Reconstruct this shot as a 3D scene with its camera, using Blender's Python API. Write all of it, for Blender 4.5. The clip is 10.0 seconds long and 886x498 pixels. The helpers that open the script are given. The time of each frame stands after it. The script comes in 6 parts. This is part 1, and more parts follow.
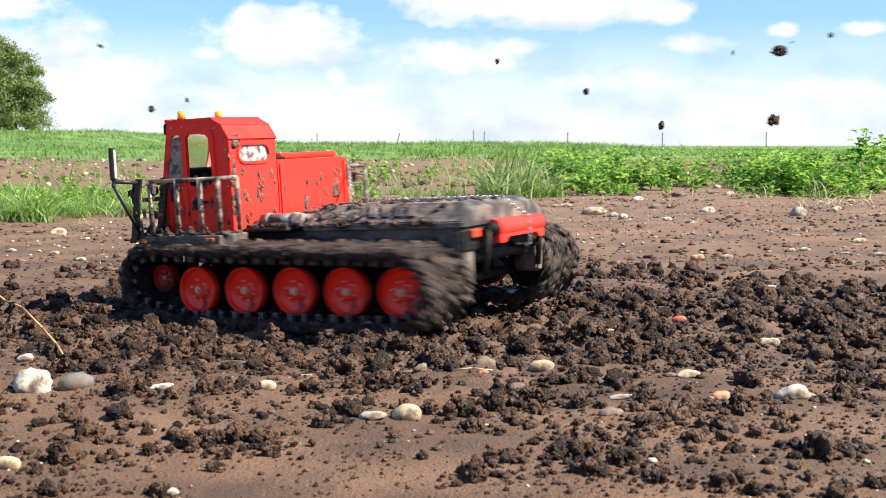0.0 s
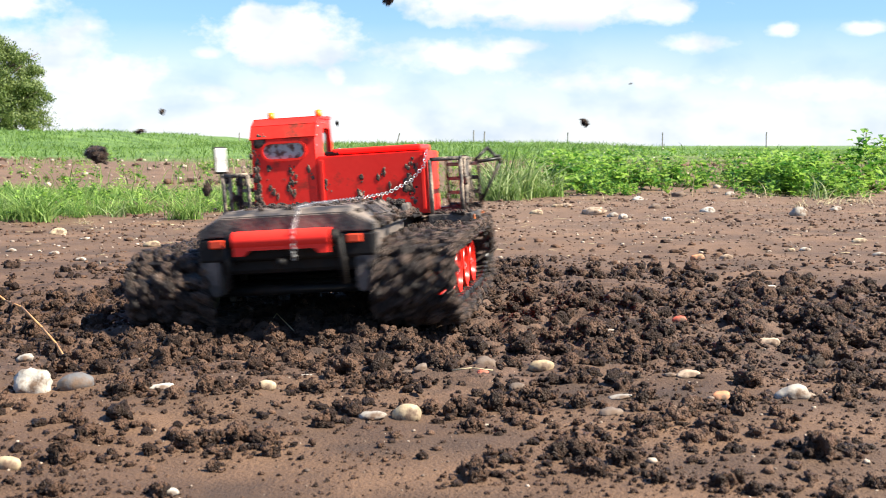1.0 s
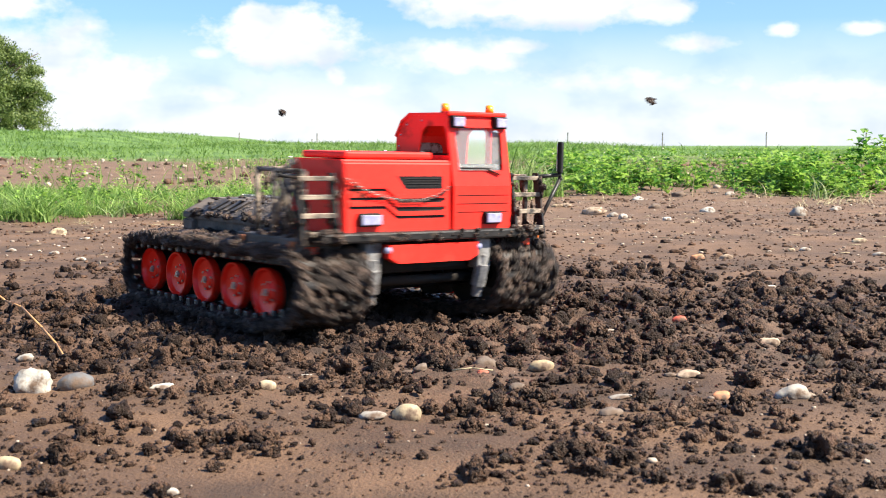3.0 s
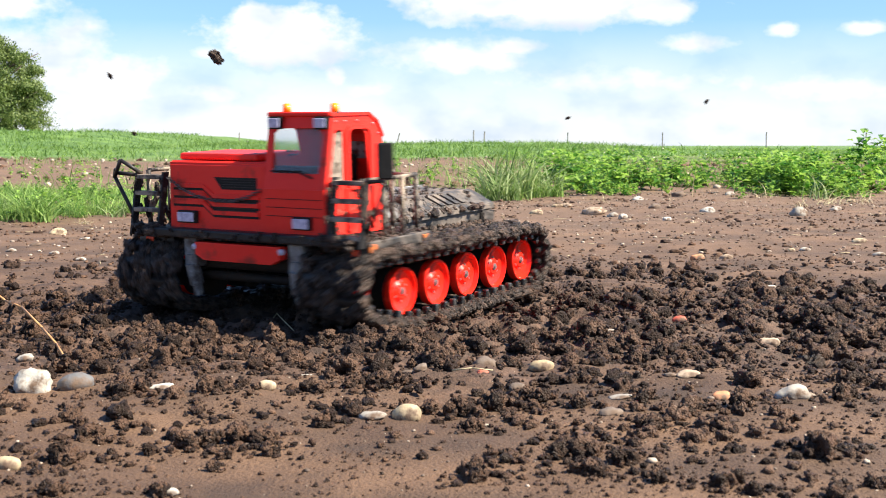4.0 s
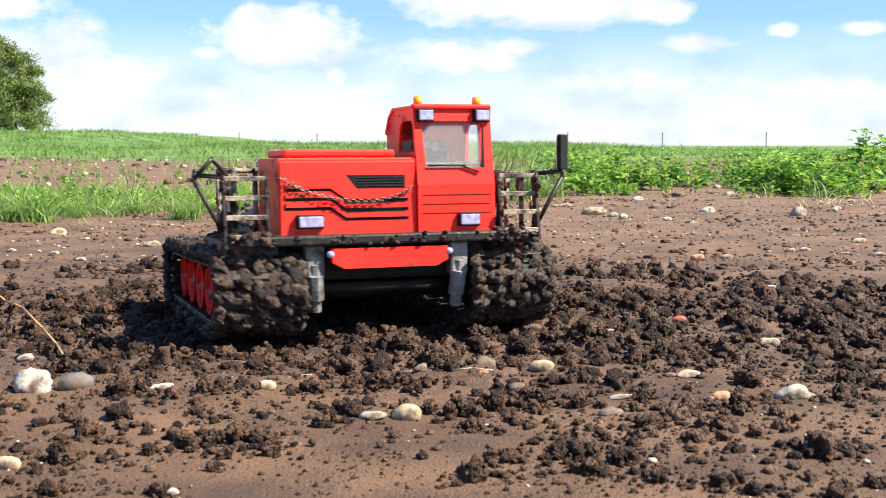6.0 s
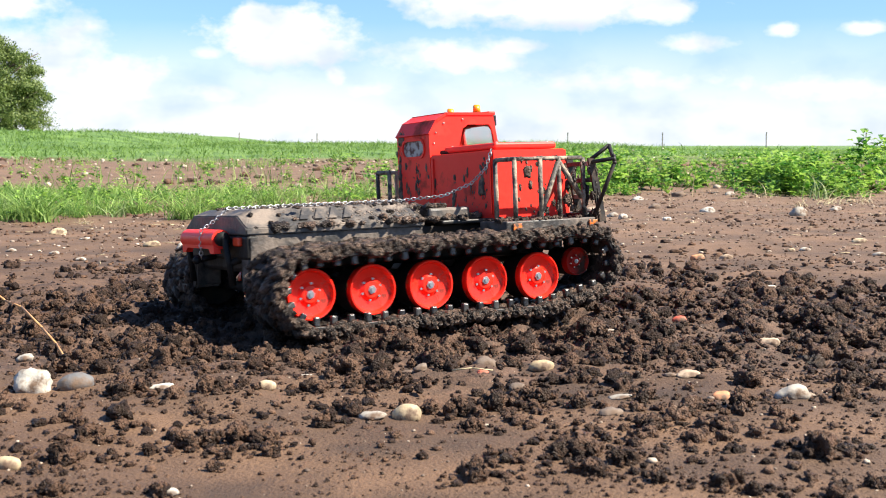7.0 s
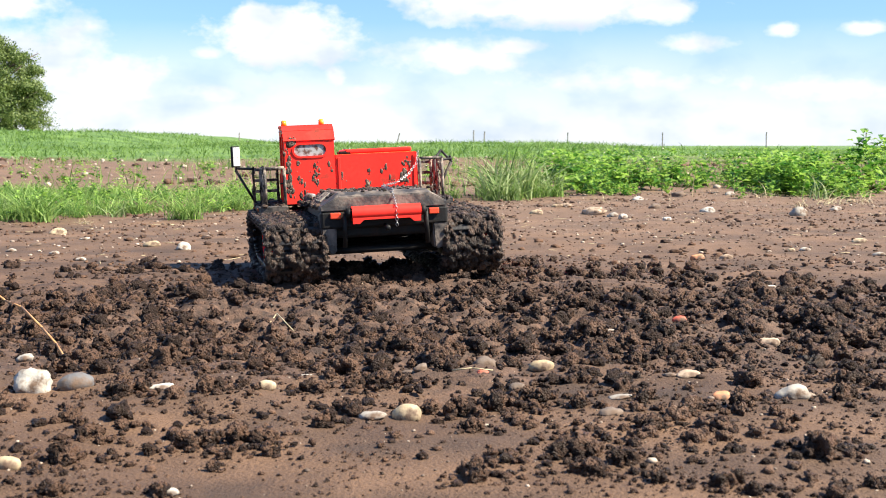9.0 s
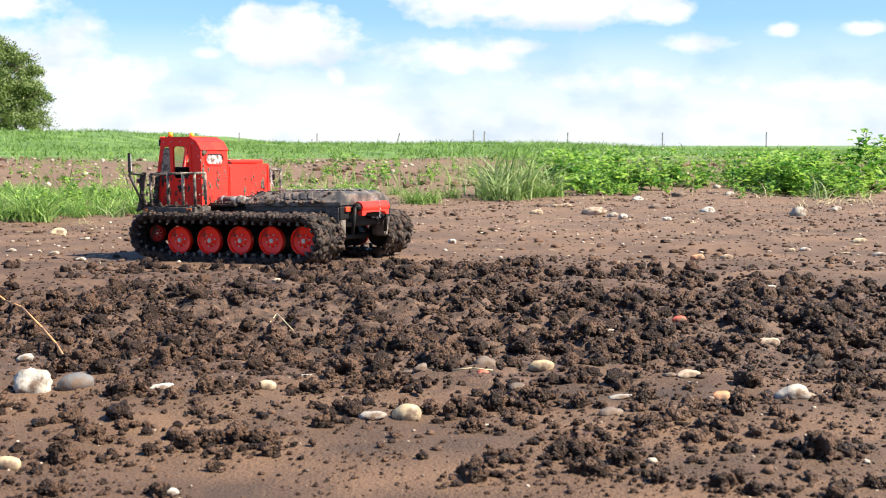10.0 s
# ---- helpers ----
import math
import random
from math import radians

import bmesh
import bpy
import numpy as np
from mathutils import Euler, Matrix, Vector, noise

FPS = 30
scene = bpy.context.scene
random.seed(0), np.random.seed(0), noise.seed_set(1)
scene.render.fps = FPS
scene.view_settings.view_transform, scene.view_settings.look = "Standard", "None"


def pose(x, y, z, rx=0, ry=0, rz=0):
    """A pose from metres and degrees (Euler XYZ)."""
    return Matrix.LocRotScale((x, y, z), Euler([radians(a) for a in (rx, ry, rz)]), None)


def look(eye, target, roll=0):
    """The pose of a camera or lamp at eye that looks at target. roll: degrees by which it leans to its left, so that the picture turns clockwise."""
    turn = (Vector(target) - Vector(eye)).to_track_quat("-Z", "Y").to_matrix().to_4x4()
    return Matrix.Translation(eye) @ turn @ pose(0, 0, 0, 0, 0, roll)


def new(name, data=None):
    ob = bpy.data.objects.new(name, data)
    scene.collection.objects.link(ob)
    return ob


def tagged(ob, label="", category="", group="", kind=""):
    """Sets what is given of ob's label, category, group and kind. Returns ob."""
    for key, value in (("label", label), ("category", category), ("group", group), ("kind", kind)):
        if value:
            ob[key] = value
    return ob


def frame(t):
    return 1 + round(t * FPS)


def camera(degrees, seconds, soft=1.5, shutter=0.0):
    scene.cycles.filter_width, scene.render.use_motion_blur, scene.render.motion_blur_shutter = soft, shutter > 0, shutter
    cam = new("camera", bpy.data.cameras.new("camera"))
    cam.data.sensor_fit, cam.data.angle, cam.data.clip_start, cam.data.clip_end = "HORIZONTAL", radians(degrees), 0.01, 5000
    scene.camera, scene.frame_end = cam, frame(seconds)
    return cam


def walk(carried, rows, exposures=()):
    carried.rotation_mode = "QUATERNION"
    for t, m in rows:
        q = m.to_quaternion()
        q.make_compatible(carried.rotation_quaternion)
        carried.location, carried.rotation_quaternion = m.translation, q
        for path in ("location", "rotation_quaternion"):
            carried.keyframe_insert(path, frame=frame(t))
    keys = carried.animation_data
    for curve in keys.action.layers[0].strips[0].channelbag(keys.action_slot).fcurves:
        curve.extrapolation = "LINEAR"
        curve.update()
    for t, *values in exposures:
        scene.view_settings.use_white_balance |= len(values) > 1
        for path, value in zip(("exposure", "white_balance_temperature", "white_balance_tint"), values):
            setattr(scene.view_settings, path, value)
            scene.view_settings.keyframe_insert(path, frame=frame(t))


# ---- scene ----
cam = camera(39.54, 10.0, soft=0.55, shutter=0.12)
cam.data.dof.use_dof, cam.data.dof.focus_distance, cam.data.dof.aperture_fstop = True, 2.1, 21.0
walk(cam, [(0.0, pose(0, 0, 0.2587, 85.204, 0, 0)), (10.0, pose(0, 0, 0.2587, 85.204, 0, 0))])

# Course of the vehicle: seconds, x, y, z, pitch, roll, heading.
COURSE = (
    (0.0, -0.257, 1.983, 0.050, 2.9, -1.2, 148.5),
    (0.1, -0.204, 2.034, 0.059, 1.4, -1.6, 103.1),
    (0.2, -0.103, 1.926, 0.067, 1.3, -2.2, 64.8),
    (0.3, -0.077, 1.957, 0.056, 1.4, -1.8, 19.4),
    (0.4, -0.088, 1.846, 0.058, 0.3, -2.0, -22.6),
    (0.5, -0.152, 1.782, 0.052, -2.3, 0.4, -59.0),
    (0.6, -0.218, 1.788, 0.059, 2.3, 1.6, -105.9),
    (0.7, -0.289, 1.894, 0.055, 2.4, -0.7, -149.2),
    (0.8, -0.296, 1.957, 0.044, 2.9, 1.3, -191.1),
    (0.9, -0.251, 2.075, 0.051, 1.8, -2.0, -235.1),
    (1.0, -0.153, 2.061, 0.057, 0.5, -3.5, -277.6),
    (1.1, -0.079, 1.977, 0.049, 1.5, -2.4, -317.0),
    (1.2, -0.058, 1.877, 0.055, 0.2, -1.4, -358.1),
    (1.3, -0.084, 1.831, 0.061, -1.2, 1.9, -404.0),
    (1.4, -0.179, 1.752, 0.055, -0.6, 0.2, -442.1),
    (1.5, -0.250, 1.843, 0.055, 2.0, 0.3, -488.6),
    (1.6, -0.281, 1.873, 0.053, 1.7, 0.6, -527.6),
    (1.7, -0.264, 2.051, 0.044, 3.3, -1.8, -570.5),
    (1.8, -0.176, 2.104, 0.054, 0.7, -2.5, -617.0),
    (1.9, -0.089, 2.035, 0.057, 1.3, -2.8, -661.7),
    (2.0, -0.049, 1.902, 0.050, 0.6, -2.6, -701.4),
    (2.1, -0.058, 1.859, 0.061, 0.4, 1.6, -743.4),
    (2.2, -0.133, 1.766, 0.059, 0.5, -0.3, -789.8),
    (2.3, -0.199, 1.787, 0.056, 2.4, 2.0, -833.1),
    (2.4, -0.267, 1.881, 0.048, 3.4, 1.2, -870.9),
    (2.5, -0.261, 1.965, 0.046, 3.8, 0.0, -914.9),
    (2.6, -0.219, 2.063, 0.048, 1.6, -2.9, -959.3),
    (2.7, -0.145, 2.108, 0.051, 0.7, -1.9, -1004.1),
    (3.8, -0.068, 1.879, 0.060, 0.8, 1.9, -1474.5),
    (3.9, -0.139, 1.782, 0.056, 0.5, 0.4, -1523.8),
    (4.0, -0.230, 1.856, 0.054, 2.6, -0.6, -1561.6),
    (4.1, -0.266, 1.871, 0.053, 2.9, 0.2, -1601.0),
    (4.2, -0.247, 2.006, 0.050, 3.1, -1.1, -1644.8),
    (4.3, -0.197, 2.083, 0.049, 1.4, -2.8, -1693.1),
    (4.4, -0.076, 1.895, 0.049, 3.1, -6.3, -1732.7),
    (4.5, -0.051, 1.909, 0.046, 1.4, -2.7, -1776.3),
    (4.6, -0.055, 1.897, 0.052, 0.2, 0.5, -1820.7),
    (4.7, -0.120, 1.789, 0.052, -0.1, -0.9, -1863.0),
    (4.8, -0.183, 1.772, 0.056, 0.8, 0.6, -1907.0),
    (4.9, -0.241, 1.797, 0.054, 1.6, 0.7, -1929.7),
    (5.0, -0.265, 1.825, 0.050, 2.6, 0.1, -1945.0),
    (5.5, -0.265, 1.825, 0.050, 2.6, 0.1, -1945.0),
    (5.6, -0.267, 1.838, 0.056, 1.0, -0.3, -1937.7),
    (5.7, -0.255, 1.729, 0.052, -0.2, 1.2, -1918.1),
    (6.8, 0.038, 1.858, 0.065, -2.9, -2.6, -1792.3),
    (6.9, 0.046, 1.905, 0.060, -2.5, -3.4, -1783.0),
    (7.0, 0.036, 1.950, 0.060, -0.8, -3.0, -1769.5),
    (7.1, 0.018, 1.972, 0.060, -0.4, -2.7, -1757.4),
    (7.2, 0.001, 2.025, 0.061, 0.1, -2.7, -1747.3),
    (7.3, 0.021, 1.995, 0.058, 0.4, -4.2, -1739.6),
    (7.5, -0.018, 2.062, 0.054, 1.1, -2.9, -1725.0),
    (7.6, -0.046, 2.116, 0.057, 0.9, -1.3, -1717.6),
    (7.7, -0.072, 2.175, 0.057, 0.1, -1.3, -1711.0),
    (7.8, -0.089, 2.228, 0.054, 1.6, -3.1, -1705.9),
    (7.9, -0.102, 2.252, 0.052, 1.3, -3.5, -1701.6),
    (8.0, -0.098, 2.225, 0.053, 1.6, -3.5, -1701.0),
    (8.5, -0.133, 2.430, 0.063, -1.3, -2.5, -1700.2),
    (9.0, -0.195, 2.746, 0.054, 0.9, -2.5, -1697.8),
    (9.2, -0.227, 2.841, 0.046, 2.0, -2.7, -1693.9),
    (9.5, -0.323, 3.042, 0.039, 2.1, -1.9, -1678.5),
    (9.8, -0.449, 3.154, 0.034, 1.1, -0.9, -1659.6),
    (10.0, -0.556, 3.194, 0.025, 1.6, 0.7, -1646.5),
)

# ---- sky, sun, exposure ----
SUN_AZ, SUN_EL = radians(-14), radians(47.5)
world = bpy.data.worlds.new("sky")
scene.world = world
world.use_nodes = True
wn, wl = world.node_tree.nodes, world.node_tree.links
wn.clear()


def wmath(op, a, b=None, c=None, clamp=False):
    n = wn.new("ShaderNodeMath")
    n.operation, n.use_clamp = op, clamp
    for i, val in enumerate((a, b, c)):
        if val is None:
            continue
        if isinstance(val, (int, float)):
            n.inputs[i].default_value = val
        else:
            wl.new(val, n.inputs[i])
    return n.outputs[0]


sky = wn.new("ShaderNodeTexSky")
sky.sky_type, sky.sun_disc = "NISHITA", False
sky.sun_elevation, sky.sun_rotation = SUN_EL, radians(90) - SUN_AZ
sky.air_density, sky.dust_density, sky.ozone_density = 1.0, 0.6, 1.6
coord = wn.new("ShaderNodeTexCoord")
sep = wn.new("ShaderNodeSeparateXYZ")
wl.new(coord.outputs["Generated"], sep.inputs[0])
azim = wmath("ARCTAN2", sep.outputs[0], sep.outputs[1])
elev = wmath("ARCSINE", sep.outputs[2])
comb = wn.new("ShaderNodeCombineXYZ")
wl.new(azim, comb.inputs[0])
wl.new(wmath("MULTIPLY", elev, 1.6), comb.inputs[1])
puff = wn.new("ShaderNodeTexNoise")
puff.inputs["Scale"].default_value, puff.inputs["Detail"].default_value, puff.inputs["Roughness"].default_value = 30.0, 7.0, 0.58
wl.new(comb.outputs[0], puff.inputs["Vector"])
wisp = wn.new("ShaderNodeTexNoise")
wisp.inputs["Scale"].default_value, wisp.inputs["Detail"].default_value = 7.0, 5.0
wl.new(comb.outputs[0], wisp.inputs["Vector"])
# cumulus heaps: azimuth, elevation, half width, half height (radians), and how soft their rim is (1 crisp, 0.3 hazy)
HEAPS = ((-0.126, 0.085, 0.066, 0.029, 0.9), (-0.148, 0.098, 0.024, 0.017, 0.9), (-0.098, 0.076, 0.036, 0.018, 0.8), (-0.186, 0.072, 0.020, 0.007, 0.4), (-0.086, 0.056, 0.012, 0.012, 0.6),
         (0.085, 0.112, 0.116, 0.020, 0.9), (0.010, 0.118, 0.050, 0.026, 0.8), (0.165, 0.106, 0.036, 0.013, 0.8), (0.015, 0.070, 0.076, 0.017, 0.5), (0.060, 0.078, 0.040, 0.008, 0.6),
         (-0.345, 0.108, 0.050, 0.018, 0.8), (-0.310, 0.066, 0.066, 0.036, 0.6), (-0.258, 0.050, 0.066, 0.028, 0.5), (0.200, 0.079, 0.036, 0.009, 0.6), (0.265, 0.089, 0.014, 0.0065, 0.7),
         (0.328, 0.089, 0.024, 0.0060, 0.6), (-0.182, 0.042, 0.036, 0.012, 0.5), (-0.060, 0.044, 0.030, 0.010, 0.4), (0.130, 0.050, 0.120, 0.016, 0.35), (0.300, 0.044, 0.110, 0.017, 0.35),
         (-0.540, 0.090, 0.100, 0.040, 0.6), (0.520, 0.110, 0.090, 0.035, 0.6))
total = shade = None
jag = wmath("MULTIPLY", wmath("SUBTRACT", puff.outputs[0], 0.5), 1.9)
for a0, e0, ra, re, firm in HEAPS:
    da = wmath("DIVIDE", wmath("SUBTRACT", azim, a0), ra)
    de = wmath("DIVIDE", wmath("SUBTRACT", elev, e0), re)
    d = wmath("SQRT", wmath("ADD", wmath("MULTIPLY", da, da), wmath("MULTIPLY", de, de)))
    one = wmath("MULTIPLY", wmath("SUBTRACT", wmath("ADD", 0.92 + 0.12 / firm, jag), d), 2.3 * firm, clamp=True)
    total = one if total is None else wmath("MAXIMUM", total, one)
    if firm > 0.85:
        low = wmath("MULTIPLY", one, wmath("MULTIPLY", wmath("SUBTRACT", wmath("MULTIPLY", de, -1.0), 0.30), 1.1, clamp=True))
        shade = low if shade is None else wmath("MAXIMUM", shade, low)
high = wmath("MULTIPLY", wmath("SUBTRACT", wisp.outputs[0], 0.60), 3.2, clamp=True)
far_up = wmath("MULTIPLY", wmath("SUBTRACT", elev, 0.135), 6.0, clamp=True)
total = wmath("MAXIMUM", total, wmath("MULTIPLY", high, far_up))
veil = wmath("MULTIPLY", wmath("SUBTRACT", 0.098, elev), 13.0, clamp=True)
veil = wmath("MULTIPLY", veil, wmath("ADD", 0.30, wmath("MULTIPLY", wisp.outputs[0], 1.05)), clamp=True)
total = wmath("MAXIMUM", total, veil)
under = wn.new("ShaderNodeTexNoise")
under.inputs["Scale"].default_value, under.inputs["Detail"].default_value = 13.0, 4.0
wl.new(comb.outputs[0], under.inputs["Vector"])
ramp = wn.new("ShaderNodeValToRGB")
ramp.color_ramp.elements[0].position, ramp.color_ramp.elements[0].color = 0.34, (4.9, 5.5, 6.7, 1)
ramp.color_ramp.elements[1].position, ramp.color_ramp.elements[1].color = 0.52, (6.9, 7.0, 7.2, 1)
wl.new(under.outputs[0], ramp.inputs[0])
gain = wn.new("ShaderNodeMix")
gain.data_type, gain.blend_type = "RGBA", "MULTIPLY"
gain.inputs[0].default_value = 1.0
gain.inputs[7].default_value = (0.68, 0.90, 1.18, 1)
wl.new(sky.outputs[0], gain.inputs[6])
mix = wn.new("ShaderNodeMix")
mix.data_type = "RGBA"
wl.new(total, mix.inputs[0])
wl.new(gain.outputs[2], mix.inputs[6])
belly = wn.new("ShaderNodeMix")
belly.data_type = "RGBA"
wl.new(shade, belly.inputs[0])
wl.new(ramp.outputs[0], belly.inputs[6])
belly.inputs[7].default_value = (3.9, 4.4, 6.0, 1)
wl.new(belly.outputs[2], mix.inputs[7])
back = wn.new("ShaderNodeBackground")
back.inputs[1].default_value = 0.0625
wl.new(mix.outputs[2], back.inputs[0])
wout = wn.new("ShaderNodeOutputWorld")
wl.new(back.outputs[0], wout.inputs[0])

sun = new("sun", bpy.data.lights.new("sun", "SUN"))
sun.data.energy, sun.data.angle, sun.data.color = 5.0, radians(0.55), (1.0, 0.92, 0.78)
sun_way = Vector((math.cos(SUN_AZ) * math.cos(SUN_EL), math.sin(SUN_AZ) * math.cos(SUN_EL), math.sin(SUN_EL)))
sun.matrix_world = look(sun_way * 50, (0, 0, 0))
scene.view_settings.exposure = 1.41


# ---- materials ----
def material(name, colours, scale, rough=0.8, metal=0.0, bump=0.3, fine=8.0, spread=(0.35, 0.65), dirt_or_shade=None, dirt_or_shade_scale=9.0, dirt_or_shade_at=(0.5, 0.62),
             vary=0.0, spec=0.5, island=0.0, depth=0.004):
    """Noise between two colours, finer grain as relief, and patches of dirt or of painted pit shade."""
    m = bpy.data.materials.new(name)
    m.use_nodes = True
    nt = m.node_tree
    n, l = nt.nodes, nt.links
    bs = n["Principled BSDF"]
    tc = n.new("ShaderNodeTexCoord")
    big, small = n.new("ShaderNodeTexNoise"), n.new("ShaderNodeTexNoise")
    for node, sc, det in ((big, scale, 5.0), (small, scale * fine, 6.0)):
        node.inputs["Scale"].default_value, node.inputs["Detail"].default_value = sc, det
        l.new(tc.outputs["Object"], node.inputs["Vector"])
    cr = n.new("ShaderNodeValToRGB")
    cr.color_ramp.elements[0].position, cr.color_ramp.elements[1].position = spread
    cr.color_ramp.elements[0].color, cr.color_ramp.elements[1].color = (*colours[0], 1), (*colours[1], 1)
    half = n.new("ShaderNodeMath")
    half.operation = "MULTIPLY_ADD"
    half.inputs[1].default_value, half.inputs[2].default_value = 0.45, 0.28
    l.new(small.outputs[0], half.inputs[0])
    mean = n.new("ShaderNodeMath")
    mean.operation = "MULTIPLY_ADD"
    mean.inputs[1].default_value = 0.55
    l.new(big.outputs[0], mean.inputs[0])
    sub = n.new("ShaderNodeMath")
    sub.operation = "SUBTRACT"
    sub.inputs[1].default_value = 0.05
    l.new(half.outputs[0], sub.inputs[0])
    half2 = n.new("ShaderNodeMath")
    half2.operation = "MULTIPLY"
    half2.inputs[1].default_value = 0.5
    l.new(sub.outputs[0], half2.inputs[0])
    l.new(half2.outputs[0], mean.inputs[2])
    fac = mean.outputs[0]
    if island or vary:
        src = n.new("ShaderNodeNewGeometry").outputs["Random Per Island"] if island else n.new("ShaderNodeObjectInfo").outputs["Random"]
        add = n.new("ShaderNodeMath")
        add.operation = "MULTIPLY_ADD"
        add.inputs[1].default_value = island or vary
        l.new(src, add.inputs[0])
        off = n.new("ShaderNodeMath")
        off.operation = "SUBTRACT"
        off.inputs[1].default_value = (island or vary) / 2
        l.new(fac, off.inputs[0])
        l.new(off.outputs[0], add.inputs[2])
        fac = add.outputs[0]
    l.new(fac, cr.inputs[0])
    colour = cr.outputs[0]
    bs.inputs["Roughness"].default_value, bs.inputs["Metallic"].default_value = rough, metal
    bs.inputs["Specular IOR Level"].default_value = spec
    if dirt_or_shade:
        dn = n.new("ShaderNodeTexNoise")
        dn.inputs["Scale"].default_value, dn.inputs["Detail"].default_value, dn.inputs["Roughness"].default_value = dirt_or_shade_scale, 7.0, 0.62
        l.new(tc.outputs["Object"], dn.inputs["Vector"])
        mr = n.new("ShaderNodeMapRange")
        mr.inputs[1].default_value, mr.inputs[2].default_value = dirt_or_shade_at
        l.new(dn.outputs[0], mr.inputs[0])
        mx = n.new("ShaderNodeMix")
        mx.data_type = "RGBA"
        l.new(mr.outputs[0], mx.inputs[0])
        l.new(colour, mx.inputs[6])
        mx.inputs[7].default_value = (*dirt_or_shade, 1)
        colour = mx.outputs[2]
        rr = n.new("ShaderNodeMapRange")
        rr.inputs[3].default_value, rr.inputs[4].default_value = rough, 0.85
        l.new(mr.outputs[0], rr.inputs[0])
        l.new(rr.outputs[0], bs.inputs["Roughness"])
    l.new(colour, bs.inputs["Base Color"])
    if bump:
        bp = n.new("ShaderNodeBump")
        bp.inputs["Strength"].default_value, bp.inputs["Distance"].default_value = bump, depth
        l.new(small.outputs[0], bp.inputs["Height"])
        l.new(bp.outputs[0], bs.inputs["Normal"])
    return m


def leafy(m, share=0.45):
    """Thin leaves let part of the light through."""
    n, l = m.node_tree.nodes, m.node_tree.links
    bs, out = n["Principled BSDF"], n["Material Output"]
    thin, both = n.new("ShaderNodeBsdfTranslucent"), n.new("ShaderNodeMixShader")
    l.new(bs.inputs["Base Color"].links[0].from_socket, thin.inputs[0])
    both.inputs[0].default_value = share
    l.new(bs.outputs[0], both.inputs[1])
    l.new(thin.outputs[0], both.inputs[2])
    l.new(both.outputs[0], out.inputs["Surface"])
    return m


MUD_DARK, MUD_PALE = (0.028, 0.0148, 0.0088), (0.116, 0.0640, 0.0395)
M_ground = material("soil", ((0.050, 0.0252, 0.0128), (0.160, 0.088, 0.046)), 5.0, 0.78, bump=0.6, fine=60.0, spread=(0.38, 0.60), dirt_or_shade=(0.045, 0.025, 0.0145), dirt_or_shade_scale=4.5, dirt_or_shade_at=(0.47, 0.66), depth=0.006)
# the near-black flecks paint shaded pits into the clods' colour
M_clod = material("wet_clods", (MUD_DARK, MUD_PALE), 60.0, 0.48, bump=1.0, fine=8.0, island=0.40, spec=0.24, depth=0.006, spread=(0.41, 0.60), dirt_or_shade=(0.017, 0.0092, 0.0056), dirt_or_shade_scale=240.0, dirt_or_shade_at=(0.53, 0.62))


def add_meadow(m):
    """Mixes a green turf colour into the soil where the meadow begins."""
    n, l = m.node_tree.nodes, m.node_tree.links
    bs = n["Principled BSDF"]
    old = bs.inputs["Base Color"].links[0].from_socket
    tc, sp = n.new("ShaderNodeTexCoord"), n.new("ShaderNodeSeparateXYZ")
    l.new(tc.outputs["Object"], sp.inputs[0])
    edge, tone = n.new("ShaderNodeTexNoise"), n.new("ShaderNodeTexNoise")
    edge.inputs["Scale"].default_value, tone.inputs["Scale"].default_value = 0.35, 1.6
    for q in (edge, tone):
        q.inputs["Detail"].default_value = 6.0
        l.new(tc.outputs["Object"], q.inputs["Vector"])
    shift = n.new("ShaderNodeMath")
    shift.operation = "MULTIPLY_ADD"
    shift.inputs[1].default_value = 9.0
    l.new(edge.outputs[0], shift.inputs[0])
    l.new(sp.outputs[1], shift.inputs[2])
    mr = n.new("ShaderNodeMapRange")
    mr.inputs[1].default_value, mr.inputs[2].default_value = 19.5, 22.5
    l.new(shift.outputs[0], mr.inputs[0])
    cr = n.new("ShaderNodeValToRGB")
    cr.color_ramp.elements[0].position, cr.color_ramp.elements[0].color = 0.35, (0.048, 0.104, 0.017, 1)
    cr.color_ramp.elements[1].position, cr.color_ramp.elements[1].color = 0.65, (0.140, 0.235, 0.046, 1)
    l.new(tone.outputs[0], cr.inputs[0])
    mx = n.new("ShaderNodeMix")
    mx.data_type = "RGBA"
    l.new(mr.outputs[0], mx.inputs[0])
    # the soil dries paler away from the torn patch
    dry, dr = n.new("ShaderNodeMix"), n.new("ShaderNodeMapRange")
    dry.data_type = "RGBA"
    dr.inputs[1].default_value, dr.inputs[2].default_value, dr.inputs[4].default_value = 6.3, 10.5, 0.34
    l.new(shift.outputs[0], dr.inputs[0])
    l.new(dr.outputs[0], dry.inputs[0])
    l.new(old, dry.inputs[6])
    dry.inputs[7].default_value = (0.250, 0.158, 0.098, 1)
    l.new(dry.outputs[2], mx.inputs[6])
    l.new(cr.outputs[0], mx.inputs[7])
    l.new(mx.outputs[2], bs.inputs["Base Color"])


add_meadow(M_ground)


